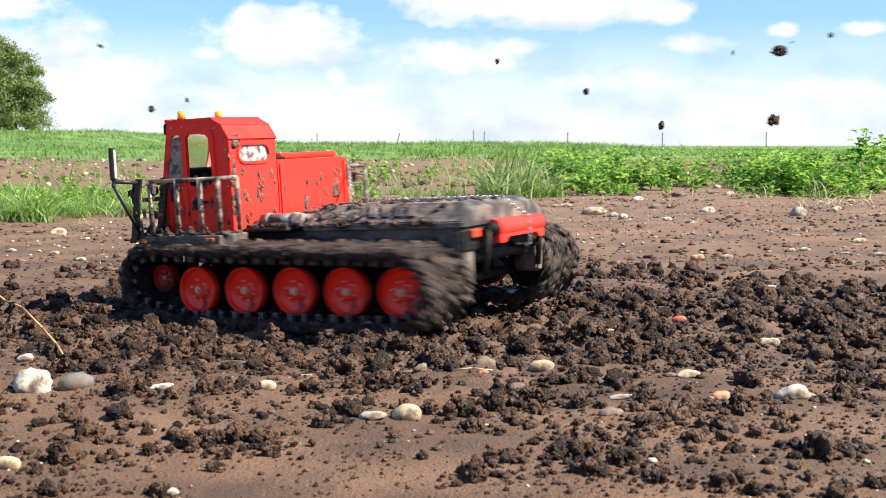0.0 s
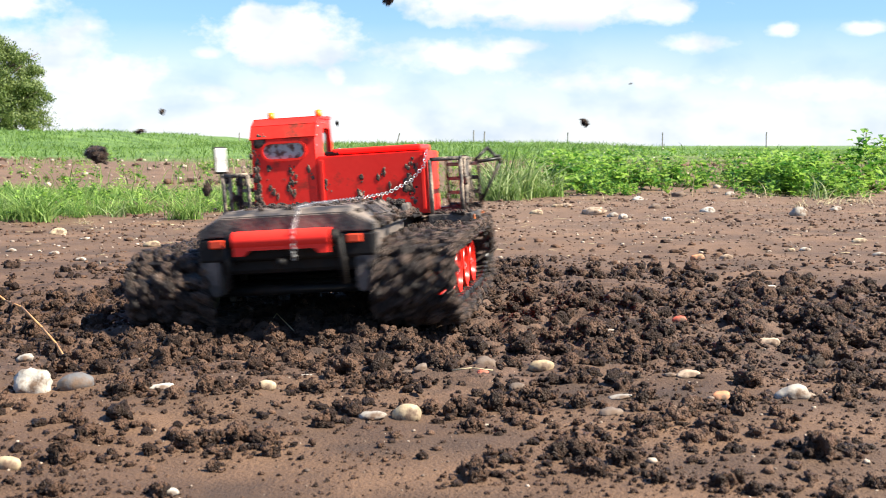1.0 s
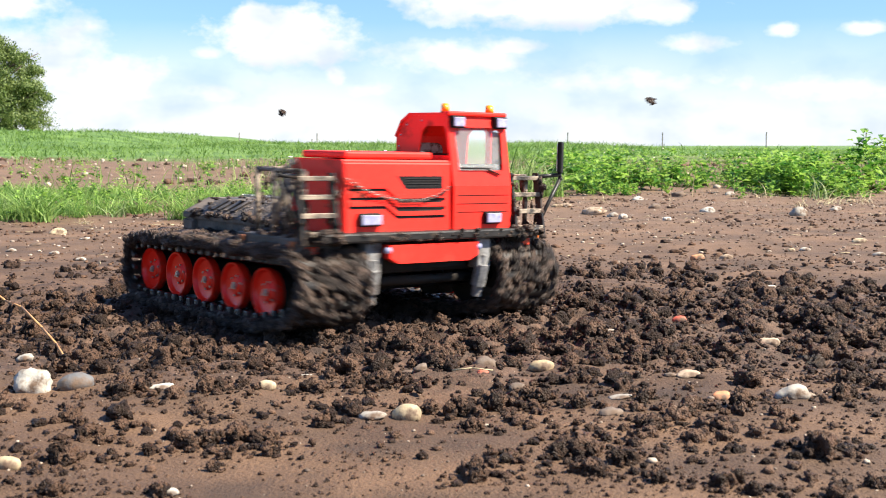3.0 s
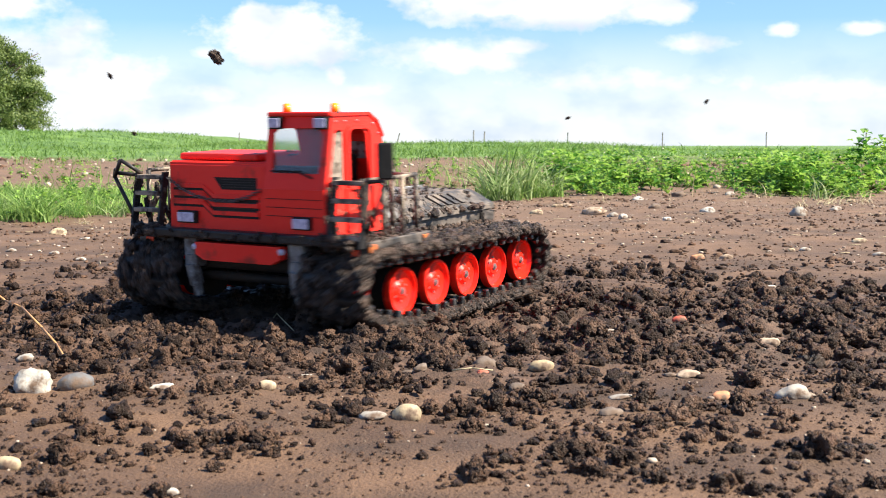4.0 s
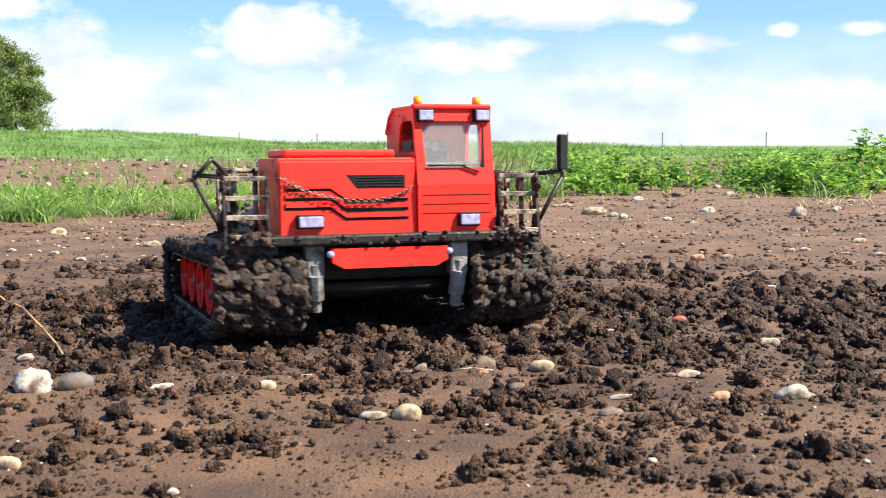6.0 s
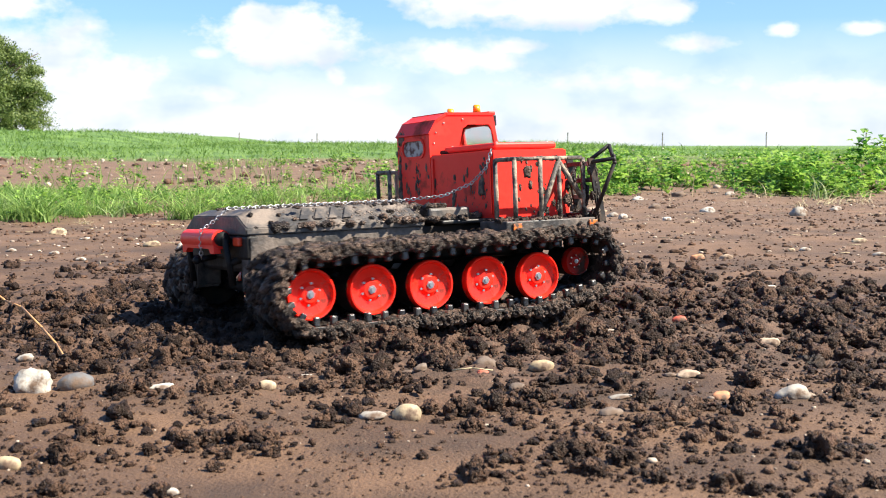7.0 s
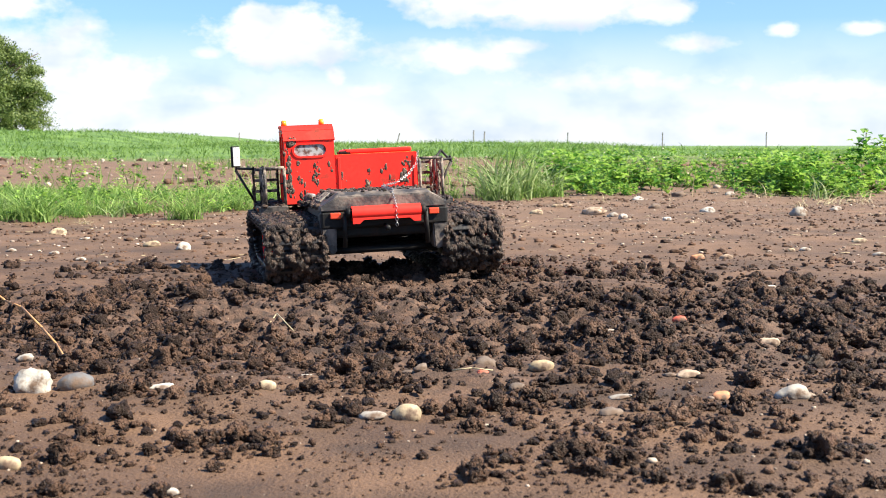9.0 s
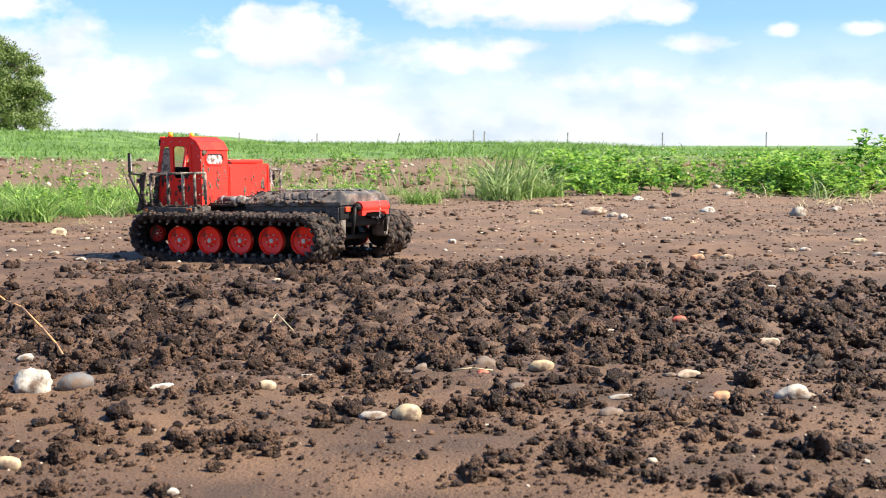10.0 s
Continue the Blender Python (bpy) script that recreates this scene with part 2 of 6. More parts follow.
def add_churned(m):
    """Darker, wetter mud where the tracks have torn the soil open; its edge is ragged."""
    n, l = m.node_tree.nodes, m.node_tree.links
    bs = n["Principled BSDF"]
    old = bs.inputs["Base Color"].links[0].from_socket
    tc, sp = n.new("ShaderNodeTexCoord"), n.new("ShaderNodeSeparateXYZ")
    l.new(tc.outputs["Object"], sp.inputs[0])

    def calc(op, a, b):
        q = n.new("ShaderNodeMath")
        q.operation = op
        for i, val in enumerate((a, b)):
            if isinstance(val, (int, float)):
                q.inputs[i].default_value = val
            else:
                l.new(val, q.inputs[i])
        return q.outputs[0]

    least = None
    for x0, y0, a, b in TORN:
        dx, dy = calc("DIVIDE", calc("SUBTRACT", sp.outputs[0], x0), a), calc("DIVIDE", calc("SUBTRACT", sp.outputs[1], y0), b)
        d = calc("ADD", calc("MULTIPLY", dx, dx), calc("MULTIPLY", dy, dy))
        least = d if least is None else calc("MINIMUM", least, d)
    rag, tone = n.new("ShaderNodeTexNoise"), n.new("ShaderNodeTexNoise")
    for q, sc in ((rag, 9.0), (tone, 60.0)):
        q.inputs["Scale"].default_value, q.inputs["Detail"].default_value = sc, 7.0
        l.new(tc.outputs["Object"], q.inputs["Vector"])
    least = calc("ADD", least, calc("MULTIPLY", calc("SUBTRACT", rag.outputs[0], 0.5), 2.2))
    mr = n.new("ShaderNodeMapRange")
    mr.inputs[1].default_value, mr.inputs[2].default_value, mr.inputs[3].default_value, mr.inputs[4].default_value = 0.75, 1.35, 0.92, 0.0
    l.new(least, mr.inputs[0])
    cr = n.new("ShaderNodeValToRGB")
    cr.color_ramp.elements[0].position, cr.color_ramp.elements[0].color = 0.36, (*MUD_DARK, 1)
    cr.color_ramp.elements[1].position, cr.color_ramp.elements[1].color = 0.64, (*MUD_PALE, 1)
    l.new(tone.outputs[0], cr.inputs[0])
    mx = n.new("ShaderNodeMix")
    mx.data_type = "RGBA"
    l.new(mr.outputs[0], mx.inputs[0])
    l.new(old, mx.inputs[6])
    l.new(cr.outputs[0], mx.inputs[7])
    l.new(mx.outputs[2], bs.inputs["Base Color"])


# torn patches of soil: centre x, y and half sizes
TORN = ((-0.12, 1.88, 0.66, 0.54), (0.45, 1.85, 0.46, 0.45), (-0.62, 1.90, 0.32, 0.38), (-0.10, 2.45, 0.58, 0.30))
add_churned(M_ground)
M_clod_dry = material("dry_clods", ((0.040, 0.020, 0.011), (0.140, 0.074, 0.041)), 60.0, 0.9, bump=0.9, fine=9.0, island=0.3, depth=0.003)
# fine near-black flecks: shade of small hollows put into the mud's colour
M_trackmud = material("track_mud", ((0.022, 0.0128, 0.0084), (0.125, 0.078, 0.054)), 60.0, 0.42, bump=1.0, fine=8.0, island=0.4, spec=0.42, depth=0.006, spread=(0.41, 0.60), dirt_or_shade=(0.009, 0.006, 0.004), dirt_or_shade_scale=240.0, dirt_or_shade_at=(0.53, 0.62))
M_red = material("red_paint", ((0.90, 0.026, 0.017), (0.96, 0.046, 0.031)), 6.0, 0.40, bump=0.05, fine=20.0, dirt_or_shade=(0.12, 0.040, 0.024), dirt_or_shade_scale=15.0, dirt_or_shade_at=(0.57, 0.72), spec=0.18)
M_wheel = material("red_wheel_plastic", ((0.92, 0.018, 0.008), (0.97, 0.030, 0.012)), 12.0, 0.26, bump=0.08, fine=20.0, dirt_or_shade=(0.12, 0.02, 0.012), dirt_or_shade_scale=40.0, dirt_or_shade_at=(0.58, 0.74), spec=0.35)
# idlers: darker base red than the road wheels, with mud patches
M_idler = material("dark_muddy_red_plastic", ((0.30, 0.010, 0.006), (0.50, 0.018, 0.008)), 12.0, 0.5, bump=0.1, fine=20.0, dirt_or_shade=(0.05, 0.028, 0.018), dirt_or_shade_scale=35.0, dirt_or_shade_at=(0.48, 0.62), spec=0.2)
M_black = material("black_muddy_metal", ((0.012, 0.011, 0.011), (0.035, 0.031, 0.028)), 18.0, 0.42, bump=0.2, fine=9.0, dirt_or_shade=(0.075, 0.050, 0.035), dirt_or_shade_scale=22.0, dirt_or_shade_at=(0.50, 0.62), spec=0.3)
M_rail = material("mud_caked_tube", ((0.020, 0.018, 0.016), (0.060, 0.048, 0.040)), 25.0, 0.6, bump=0.6, fine=9.0, dirt_or_shade=(0.34, 0.27, 0.20), dirt_or_shade_scale=30.0, dirt_or_shade_at=(0.44, 0.56))
M_deck = material("dark_lid_with_dried_mud", ((0.028, 0.026, 0.025), (0.060, 0.054, 0.050)), 16.0, 0.50, bump=0.45, fine=9.0, dirt_or_shade=(0.20, 0.158, 0.125), dirt_or_shade_scale=26.0, dirt_or_shade_at=(0.42, 0.62), depth=0.003)
M_hull = material("black_plastic", ((0.006, 0.006, 0.006), (0.016, 0.015, 0.014)), 16.0, 0.55, bump=0.2, dirt_or_shade=(0.035, 0.025, 0.018), dirt_or_shade_scale=14.0, dirt_or_shade_at=(0.5, 0.65), spec=0.2)
M_guard = material("black_guard_with_grey_mud", ((0.016, 0.014, 0.013), (0.040, 0.035, 0.031)), 18.0, 0.5, bump=0.4, fine=9.0, dirt_or_shade=(0.17, 0.135, 0.11), dirt_or_shade_scale=24.0, dirt_or_shade_at=(0.44, 0.64))
M_dull = material("dull_dark_steel", ((0.05, 0.045, 0.04), (0.24, 0.22, 0.20)), 90.0, 0.45, metal=0.6, bump=0.1)
M_crust = material("drying_mud_crust", ((0.045, 0.033, 0.026), (0.205, 0.160, 0.128)), 70.0, 0.5, bump=0.8, fine=8.0, island=0.35, depth=0.004, spec=0.35)
M_steel = material("dull_steel", ((0.35, 0.34, 0.33), (0.62, 0.61, 0.60)), 60.0, 0.32, metal=0.9, bump=0.1)
M_tooth = material("wet_guide_tooth", ((0.010, 0.008, 0.007), (0.055, 0.050, 0.045)), 160.0, 0.25, bump=0.2, vary=0.3, spec=0.7)
M_grey = material("grey_bracket_with_mud", ((0.10, 0.095, 0.09), (0.34, 0.33, 0.32)), 30.0, 0.6, bump=0.3, dirt_or_shade=(0.07, 0.05, 0.04), dirt_or_shade_scale=25.0, dirt_or_shade_at=(0.45, 0.6))
M_orange = material("amber_plastic", ((0.85, 0.25, 0.01), (0.95, 0.33, 0.02)), 20.0, 0.25, bump=0.0)
M_marker = material("muddy_amber_lens", ((0.60, 0.13, 0.02), (0.75, 0.20, 0.03)), 30.0, 0.3, bump=0.0, dirt_or_shade=(0.08, 0.05, 0.035), dirt_or_shade_scale=120.0, dirt_or_shade_at=(0.44, 0.56))
M_tail = material("red_lens", ((0.70, 0.05, 0.02), (0.80, 0.08, 0.03)), 20.0, 0.25, bump=0.0)
M_lens = material("clear_lamp_lens", ((0.16, 0.16, 0.28), (0.46, 0.46, 0.62)), 160.0, 0.10, bump=0.0)
lens_shader = M_lens.node_tree.nodes["Principled BSDF"]
lens_shader.inputs["Emission Color"].default_value, lens_shader.inputs["Emission Strength"].default_value = (0.72, 0.70, 1.0, 1), 0.03
M_mirror = material("mirror_back", ((0.66, 0.66, 0.65), (0.80, 0.80, 0.78)), 40.0, 0.30, metal=0.15, bump=0.0, dirt_or_shade=(0.1, 0.08, 0.06), dirt_or_shade_scale=40.0, dirt_or_shade_at=(0.55, 0.7))
M_grass = leafy(material("grass_blades", ((0.085, 0.190, 0.028), (0.340, 0.480, 0.125)), 3.0, 0.6, bump=0.0, island=0.55))
M_meadow = leafy(material("meadow_grass", ((0.080, 0.165, 0.026), (0.200, 0.315, 0.070)), 1.1, 0.6, bump=0.0, island=0.3))
M_pale_grass = leafy(material("pale_grass_blades", ((0.15, 0.24, 0.060), (0.40, 0.48, 0.22)), 3.0, 0.6, bump=0.0, island=0.6))
M_splash = material("drying_mud_splash", ((0.030, 0.018, 0.011), (0.135, 0.090, 0.060)), 60.0, 0.6, bump=0.6, fine=12.0, island=0.6, depth=0.002)
M_pane = material("muddy_clear_pane", ((0.30, 0.29, 0.28), (0.48, 0.47, 0.45)), 30.0, 0.35, bump=0.1, dirt_or_shade=(0.12, 0.06, 0.045), dirt_or_shade_scale=60.0, dirt_or_shade_at=(0.44, 0.54))
M_mudpane = material("pane_with_dried_mud", ((0.20, 0.16, 0.12), (0.42, 0.34, 0.26)), 60.0, 0.6, bump=0.4, dirt_or_shade=(0.10, 0.075, 0.055), dirt_or_shade_scale=90.0, dirt_or_shade_at=(0.46, 0.60))
M_straw = material("dry_stalks", ((0.32, 0.26, 0.14), (0.50, 0.42, 0.25)), 30.0, 0.7, bump=0.1, island=0.3)
M_weed = leafy(material("weed_leaves", ((0.055, 0.175, 0.018), (0.320, 0.500, 0.085)), 1.6, 0.42, bump=0.0, island=0.6))
M_leaf = leafy(material("tree_leaves", ((0.085, 0.135, 0.030), (0.230, 0.290, 0.085)), 1.6, 0.55, bump=0.0, island=0.6))
M_flower = material("pale_flower_heads", ((0.45, 0.45, 0.25), (0.70, 0.70, 0.50)), 30.0, 0.7, bump=0.0, island=0.4)
M_bark = material("bark", ((0.07, 0.05, 0.035), (0.16, 0.12, 0.085)), 8.0, 0.9, bump=0.6)
M_post = material("weathered_post", ((0.16, 0.14, 0.12), (0.30, 0.27, 0.24)), 9.0, 0.85, bump=0.4)
M_root = material("orange_root", ((0.38, 0.15, 0.05), (0.60, 0.34, 0.14)), 50.0, 0.6, bump=0.3)


def glass(name, tint):
    m = bpy.data.materials.new(name)
    m.use_nodes = True
    bs = m.node_tree.nodes["Principled BSDF"]
    bs.inputs["Base Color"].default_value = (*tint, 1)
    bs.inputs["Roughness"].default_value = 0.06
    bs.inputs["Transmission Weight"].default_value = 0.92
    bs.inputs["IOR"].default_value = 1.3
    return m


M_glass = glass("dusty_glass", (0.86, 0.88, 0.88))


def stone_material(name, a, b):
    return material(name, (a, b), 45.0, 0.7, bump=0.35, fine=6.0, spread=(0.3, 0.7), dirt_or_shade=(0.13, 0.082, 0.052), dirt_or_shade_scale=38.0, dirt_or_shade_at=(0.47, 0.62), vary=0.2, depth=0.002)


M_stone = {
    "white": stone_material("white_stone", (0.40, 0.365, 0.30), (0.64, 0.60, 0.52)),
    "pale": stone_material("pale_grey_stone", (0.26, 0.23, 0.19), (0.42, 0.38, 0.32)),
    "grey": stone_material("grey_stone", (0.085, 0.083, 0.084), (0.150, 0.147, 0.147)),
    "muddy": stone_material("muddy_brown_stone", (0.10, 0.072, 0.052), (0.20, 0.150, 0.115)),
    "cream": stone_material("cream_stone", (0.36, 0.26, 0.14), (0.56, 0.45, 0.29)),
    "tan": stone_material("tan_stone", (0.35, 0.25, 0.16), (0.55, 0.42, 0.30)),
    "orange": stone_material("orange_stone", (0.45, 0.17, 0.07), (0.62, 0.30, 0.15)),
    "red": stone_material("red_stone", (0.45, 0.07, 0.04), (0.60, 0.14, 0.08)),
}
M_gravel = material("mixed_gravel", ((0.10, 0.068, 0.048), (0.46, 0.37, 0.28)), 6.0, 0.8, bump=0.3, island=0.9, spread=(0.34, 0.86))


# ---- mesh helpers ----
def lattice(ix, iy, iz, seed):
    h = (ix * 374761393 + iy * 668265263 + iz * 2147483647 + seed * 1274126177).astype(np.int64) & 0xFFFFFFFF
    h = ((h ^ (h >> 13)) * 1274126177) & 0xFFFFFFFF
    return ((h ^ (h >> 16)) & 0xFFFF) / 65535.0


def vnoise(x, y, z=None, seed=0):
    """Smooth value noise in -1 to 1."""
    z = np.zeros_like(x) if z is None else z
    fx, fy, fz = np.floor(x), np.floor(y), np.floor(z)
    ix, iy, iz = fx.astype(np.int64), fy.astype(np.int64), fz.astype(np.int64)
    u, w, q = x - fx, y - fy, z - fz
    u, w, q = u * u * (3 - 2 * u), w * w * (3 - 2 * w), q * q * (3 - 2 * q)
    out = 0
    for a in (0, 1):
        for b in (0, 1):
            for c in (0, 1):
                wt = (u if a else 1 - u) * (w if b else 1 - w) * (q if c else 1 - q)
                out = out + wt * lattice(ix + a, iy + b, iz + c, seed)
    return out * 2 - 1


def smooth(a, b, x):
    t = np.clip((x - a) / (b - a), 0, 1)
    return t * t * (3 - 2 * t)


def mesh_np(name, verts, faces, mat, shade=True):
    """A mesh from arrays of vertices and of faces with equal corner counts."""
    me = bpy.data.meshes.new(name)
    k = faces.shape[1]
    me.vertices.add(len(verts))
    me.vertices.foreach_set("co", np.ascontiguousarray(verts, dtype=np.float32).ravel())
    me.loops.add(faces.size)
    me.loops.foreach_set("vertex_index", np.ascontiguousarray(faces, dtype=np.int32).ravel())
    me.polygons.add(len(faces))
    me.polygons.foreach_set("loop_start", np.arange(0, faces.size, k, dtype=np.int32))
    me.polygons.foreach_set("use_smooth", np.full(len(faces), shade))
    me.update(calc_edges=True)
    me.materials.append(mat)
    return me


def ico(level):
    bm = bmesh.new()
    bmesh.ops.create_icosphere(bm, subdivisions=level, radius=1.0)
    bm.verts.ensure_lookup_table()
    out = np.array([tuple(q.co) for q in bm.verts]), np.array([[q.index for q in fc.verts] for fc in bm.faces])
    bm.free()
    return out


ICO = {k: ico(k) for k in (1, 2, 3, 4, 5)}


def lump(level, seed, rough=0.45, freq=1.7):
    """A crumbly lump of about unit radius."""
    v, f = ICO[level]
    d = 1 + rough * vnoise(v[:, 0] * freq + 7 * seed, v[:, 1] * freq, v[:, 2] * freq, seed) + 0.55 * rough * vnoise(v[:, 0] * freq * 2.6, v[:, 1] * freq * 2.6 + seed, v[:, 2] * freq * 2.6, seed + 5)
    return v * d[:, None], f


def crumb(seed, pieces, level=2, spread=0.55):
    """A clod: several small lumps grown together."""
    rng = np.random.default_rng(seed)
    vs, fs, n = [], [], 0
    for i in range(pieces):
        v, f = lump(level, seed * 17 + i, 0.5, 1.9)
        r = 0.62 if i == 0 else rng.uniform(0.25, 0.5)
        off = np.zeros(3) if i == 0 else rng.normal(0, spread, 3) * (1, 1, 0.6)
        vs.append(v * r + off)
        fs.append(f + n)
        n += len(v)
    return np.concatenate(vs), np.concatenate(fs)


def spin(a, b, c):
    return np.array(Euler((a, b, c)).to_matrix())


def scattered(protos, places, rng, squash=0.75):
    """Joined copies of prototypes at places (x, y, z, size)."""
    vs, fs, n = [], [], 0
    for x, y, z, s in places:
        v, f = protos[rng.integers(len(protos))]
        m = spin(rng.uniform(-0.5, 0.5), rng.uniform(-0.5, 0.5), rng.uniform(0, 6.28))
        vs.append((v @ m.T) * (s, s, s * squash) + (x, y, z))
        fs.append(f + n)
        n += len(v)
    return np.concatenate(vs), np.concatenate(fs)


def part(name, bm, mat, parent=None, label="", smooth_faces=False):
    me = bpy.data.meshes.new(name)
    bm.normal_update()
    bm.to_mesh(me)
    bm.free()
    if smooth_faces:
        me.polygons.foreach_set("use_smooth", np.full(len(me.polygons), True))
    me.materials.append(mat)
    ob = new(name, me)
    ob.parent = parent
    return tagged(ob, label)


def box(bm, u0, u1, v0, v1, w0, w1, bevel=0.0015):
    """A box with rounded edges."""
    r = bmesh.ops.create_cube(bm, size=1.0)
    vs = r["verts"]
    bmesh.ops.scale(bm, vec=(u1 - u0, v1 - v0, w1 - w0), verts=vs)
    bmesh.ops.translate(bm, vec=((u0 + u1) / 2, (v0 + v1) / 2, (w0 + w1) / 2), verts=vs)
    if bevel:
        es = list({e for q in vs for e in q.link_edges})
        bmesh.ops.bevel(bm, geom=es, offset=bevel, segments=2, profile=0.5, affect="EDGES")
    return bm


def rod(bm, a, b, r, seg=8, r2=None):
    a, b = Vector(a), Vector(b)
    m = Matrix.Translation((a + b) / 2) @ (b - a).to_track_quat("Z", "Y").to_matrix().to_4x4()
    bmesh.ops.create_cone(bm, cap_ends=True, segments=seg, radius1=r, radius2=r if r2 is None else r2, depth=(b - a).length, matrix=m)
    return bm


def ball(bm, at, r, level=2):
    bmesh.ops.create_icosphere(bm, subdivisions=level, radius=r, matrix=Matrix.Translation(at))
    return bm


def panel(bm, outline, holes, thick, place):
    """A flat sheet with holes; outline and holes are in its own plane, place puts it into the thing."""
    start = len(bm.verts)
    es = []
    for loop in (outline, *holes):
        vs = [bm.verts.new((x, y, 0)) for x, y in loop]
        es += [bm.edges.new((vs[i], vs[(i + 1) % len(vs)])) for i in range(len(vs))]
    r = bmesh.ops.triangle_fill(bm, use_beauty=True, use_dissolve=False, edges=es)
    fs = [g for g in r["geom"] if isinstance(g, bmesh.types.BMFace)]
    ex = bmesh.ops.extrude_face_region(bm, geom=fs)
    bmesh.ops.translate(bm, vec=(0, 0, thick), verts=[g for g in ex["geom"] if isinstance(g, bmesh.types.BMVert)])
    bm.verts.ensure_lookup_table()
    mine = bm.verts[start:]
    bmesh.ops.transform(bm, matrix=place, verts=mine)
    bmesh.ops.recalc_face_normals(bm, faces=bm.faces)
    return bm


def oval(x0, x1, y0, y1, n=4, r=None):
    """Rounded rectangle."""
    r = min(x1 - x0, y1 - y0) * 0.5 if r is None else r
    out = []
    for cx, cy, a0 in ((x1 - r, y1 - r, 0), (x0 + r, y1 - r, 90), (x0 + r, y0 + r, 180), (x1 - r, y0 + r, 270)):
        out += [(cx + r * math.cos(radians(a0 + 90 * i / n)), cy + r * math.sin(radians(a0 + 90 * i / n))) for i in range(n + 1)]
    return [p for i, p in enumerate(out) if math.dist(p, out[i - 1]) > 1e-5]


# ---- ground ----
def churn(x, y):
    """How much the tracks have torn up the soil, 0 to 1."""
    ring = np.exp(-(((x + 0.12) / 0.62) ** 2 + ((y - 1.88) / 0.50) ** 2) ** 2)
    right = np.exp(-(((x - 0.45) / 0.42) ** 2 + ((y - 1.85) / 0.42) ** 2) ** 2) * 0.9
    left = np.exp(-(((x + 0.62) / 0.30) ** 2 + ((y - 1.90) / 0.36) ** 2) ** 2) * 0.8
    away = np.exp(-(((x + 0.10) / 0.55) ** 2 + ((y - 2.45) / 0.28) ** 2) ** 2) * 0.6
    return np.clip(np.maximum(np.maximum(ring, right), np.maximum(left, away)), 0, 1)


def height(x, y, fine=True):
    x, y = np.asarray(x, dtype=float), np.asarray(y, dtype=float)
    z = -0.025 * smooth(2.3, 3.3, y)
    z = z + 0.075 * smooth(7.0, 15.0, y) + 0.13 * smooth(14.0, 24.0, y) + 0.12 * smooth(22.0, 36.0, y) - 0.3 * smooth(44.0, 90.0, y)
    z = z + (0.33 * smooth(-6.6, -8.8, x) + 0.05 * vnoise(x * 0.8, y * 0.3, seed=41)) * smooth(16, 34, y) * (1 - smooth(44, 90, y))
    z = z - 0.24 * smooth(3.0, 7.0, x) * smooth(18, 34, y)
    far = smooth(6.0, 12.0, np.abs(y)) * (1 - smooth(60, 120, np.hypot(x, y)))
    z = z + 0.035 * vnoise(x * 0.9, y * 0.9, seed=3) * far + 0.012 * vnoise(x * 3.1, y * 3.1, seed=4) * smooth(3.5, 6.0, y) * (1 - smooth(60, 120, np.hypot(x, y)))
    z = z + 0.006 * vnoise(x * 4.0, y * 4.0, seed=1)
    if fine:
        c = churn(x, y)
        near = 1 - smooth(6.0, 9.0, np.hypot(x, y))
        z = z + near * ((0.0022 + 0.014 * c) * vnoise(x * 20, y * 20, seed=6) + (0.0014 + 0.014 * c) * (0.35 - np.abs(vnoise(x * 46, y * 46, seed=7))) + (0.0010 + 0.007 * c) * (0.35 - np.abs(vnoise(x * 95, y * 95, seed=9)))) - 0.005 * c
    return z


def stretch(lo, hi, step, reach, growth=1.22):
    mid = list(np.arange(lo, hi, step))
    out, s, p = [], step, hi
    while p < reach:
        out.append(p)
        s *= growth
        p += s
    inn, s, p = [], step, lo
    while p > -reach:
        s *= growth
        p -= s
        inn.append(p)
    return np.array(inn[::-1] + mid + out + [reach * 1.1])


gx, gy = stretch(-1.2, 1.25, 0.0095, 3500), stretch(0.9, 3.0, 0.0088, 3500, 1.065)
X, Y = np.meshgrid(gx, gy)
verts = np.stack([X.ravel(), Y.ravel(), height(X.ravel(), Y.ravel())], 1)
nx, ny = len(gx), len(gy)
idx = np.arange(nx * ny).reshape(ny, nx)
quads = np.stack([idx[:-1, :-1].ravel(), idx[:-1, 1:].ravel(), idx[1:, 1:].ravel(), idx[1:, :-1].ravel()], 1)
ground = tagged(new("ground", mesh_np("ground", verts, quads, M_ground)), "brown damp soil field with torn muddy patch", "ground", kind="structure")

rng = np.random.default_rng(11)
CRUMBS = [crumb(s, 3, 1) for s in range(6)]
GRAINS = [lump(1, 900 + s, 0.6, 1.9) for s in range(10)]


def boulder(seed, level=4):
    """One rough-skinned clod, its surface knobbly at three scales."""
    v, f = ICO[level]
    d = np.full(len(v), 0.42)
    for k, (freq, amp) in enumerate(((1.1, 0.60), (2.7, 0.40), (6.0, 0.24), (12.0, 0.10))):
        d += amp * (1 - 1.6 * np.abs(vnoise(v[:, 0] * freq + seed * 3.1, v[:, 1] * freq - seed, v[:, 2] * freq, seed + k)))
    return v * d[:, None], f


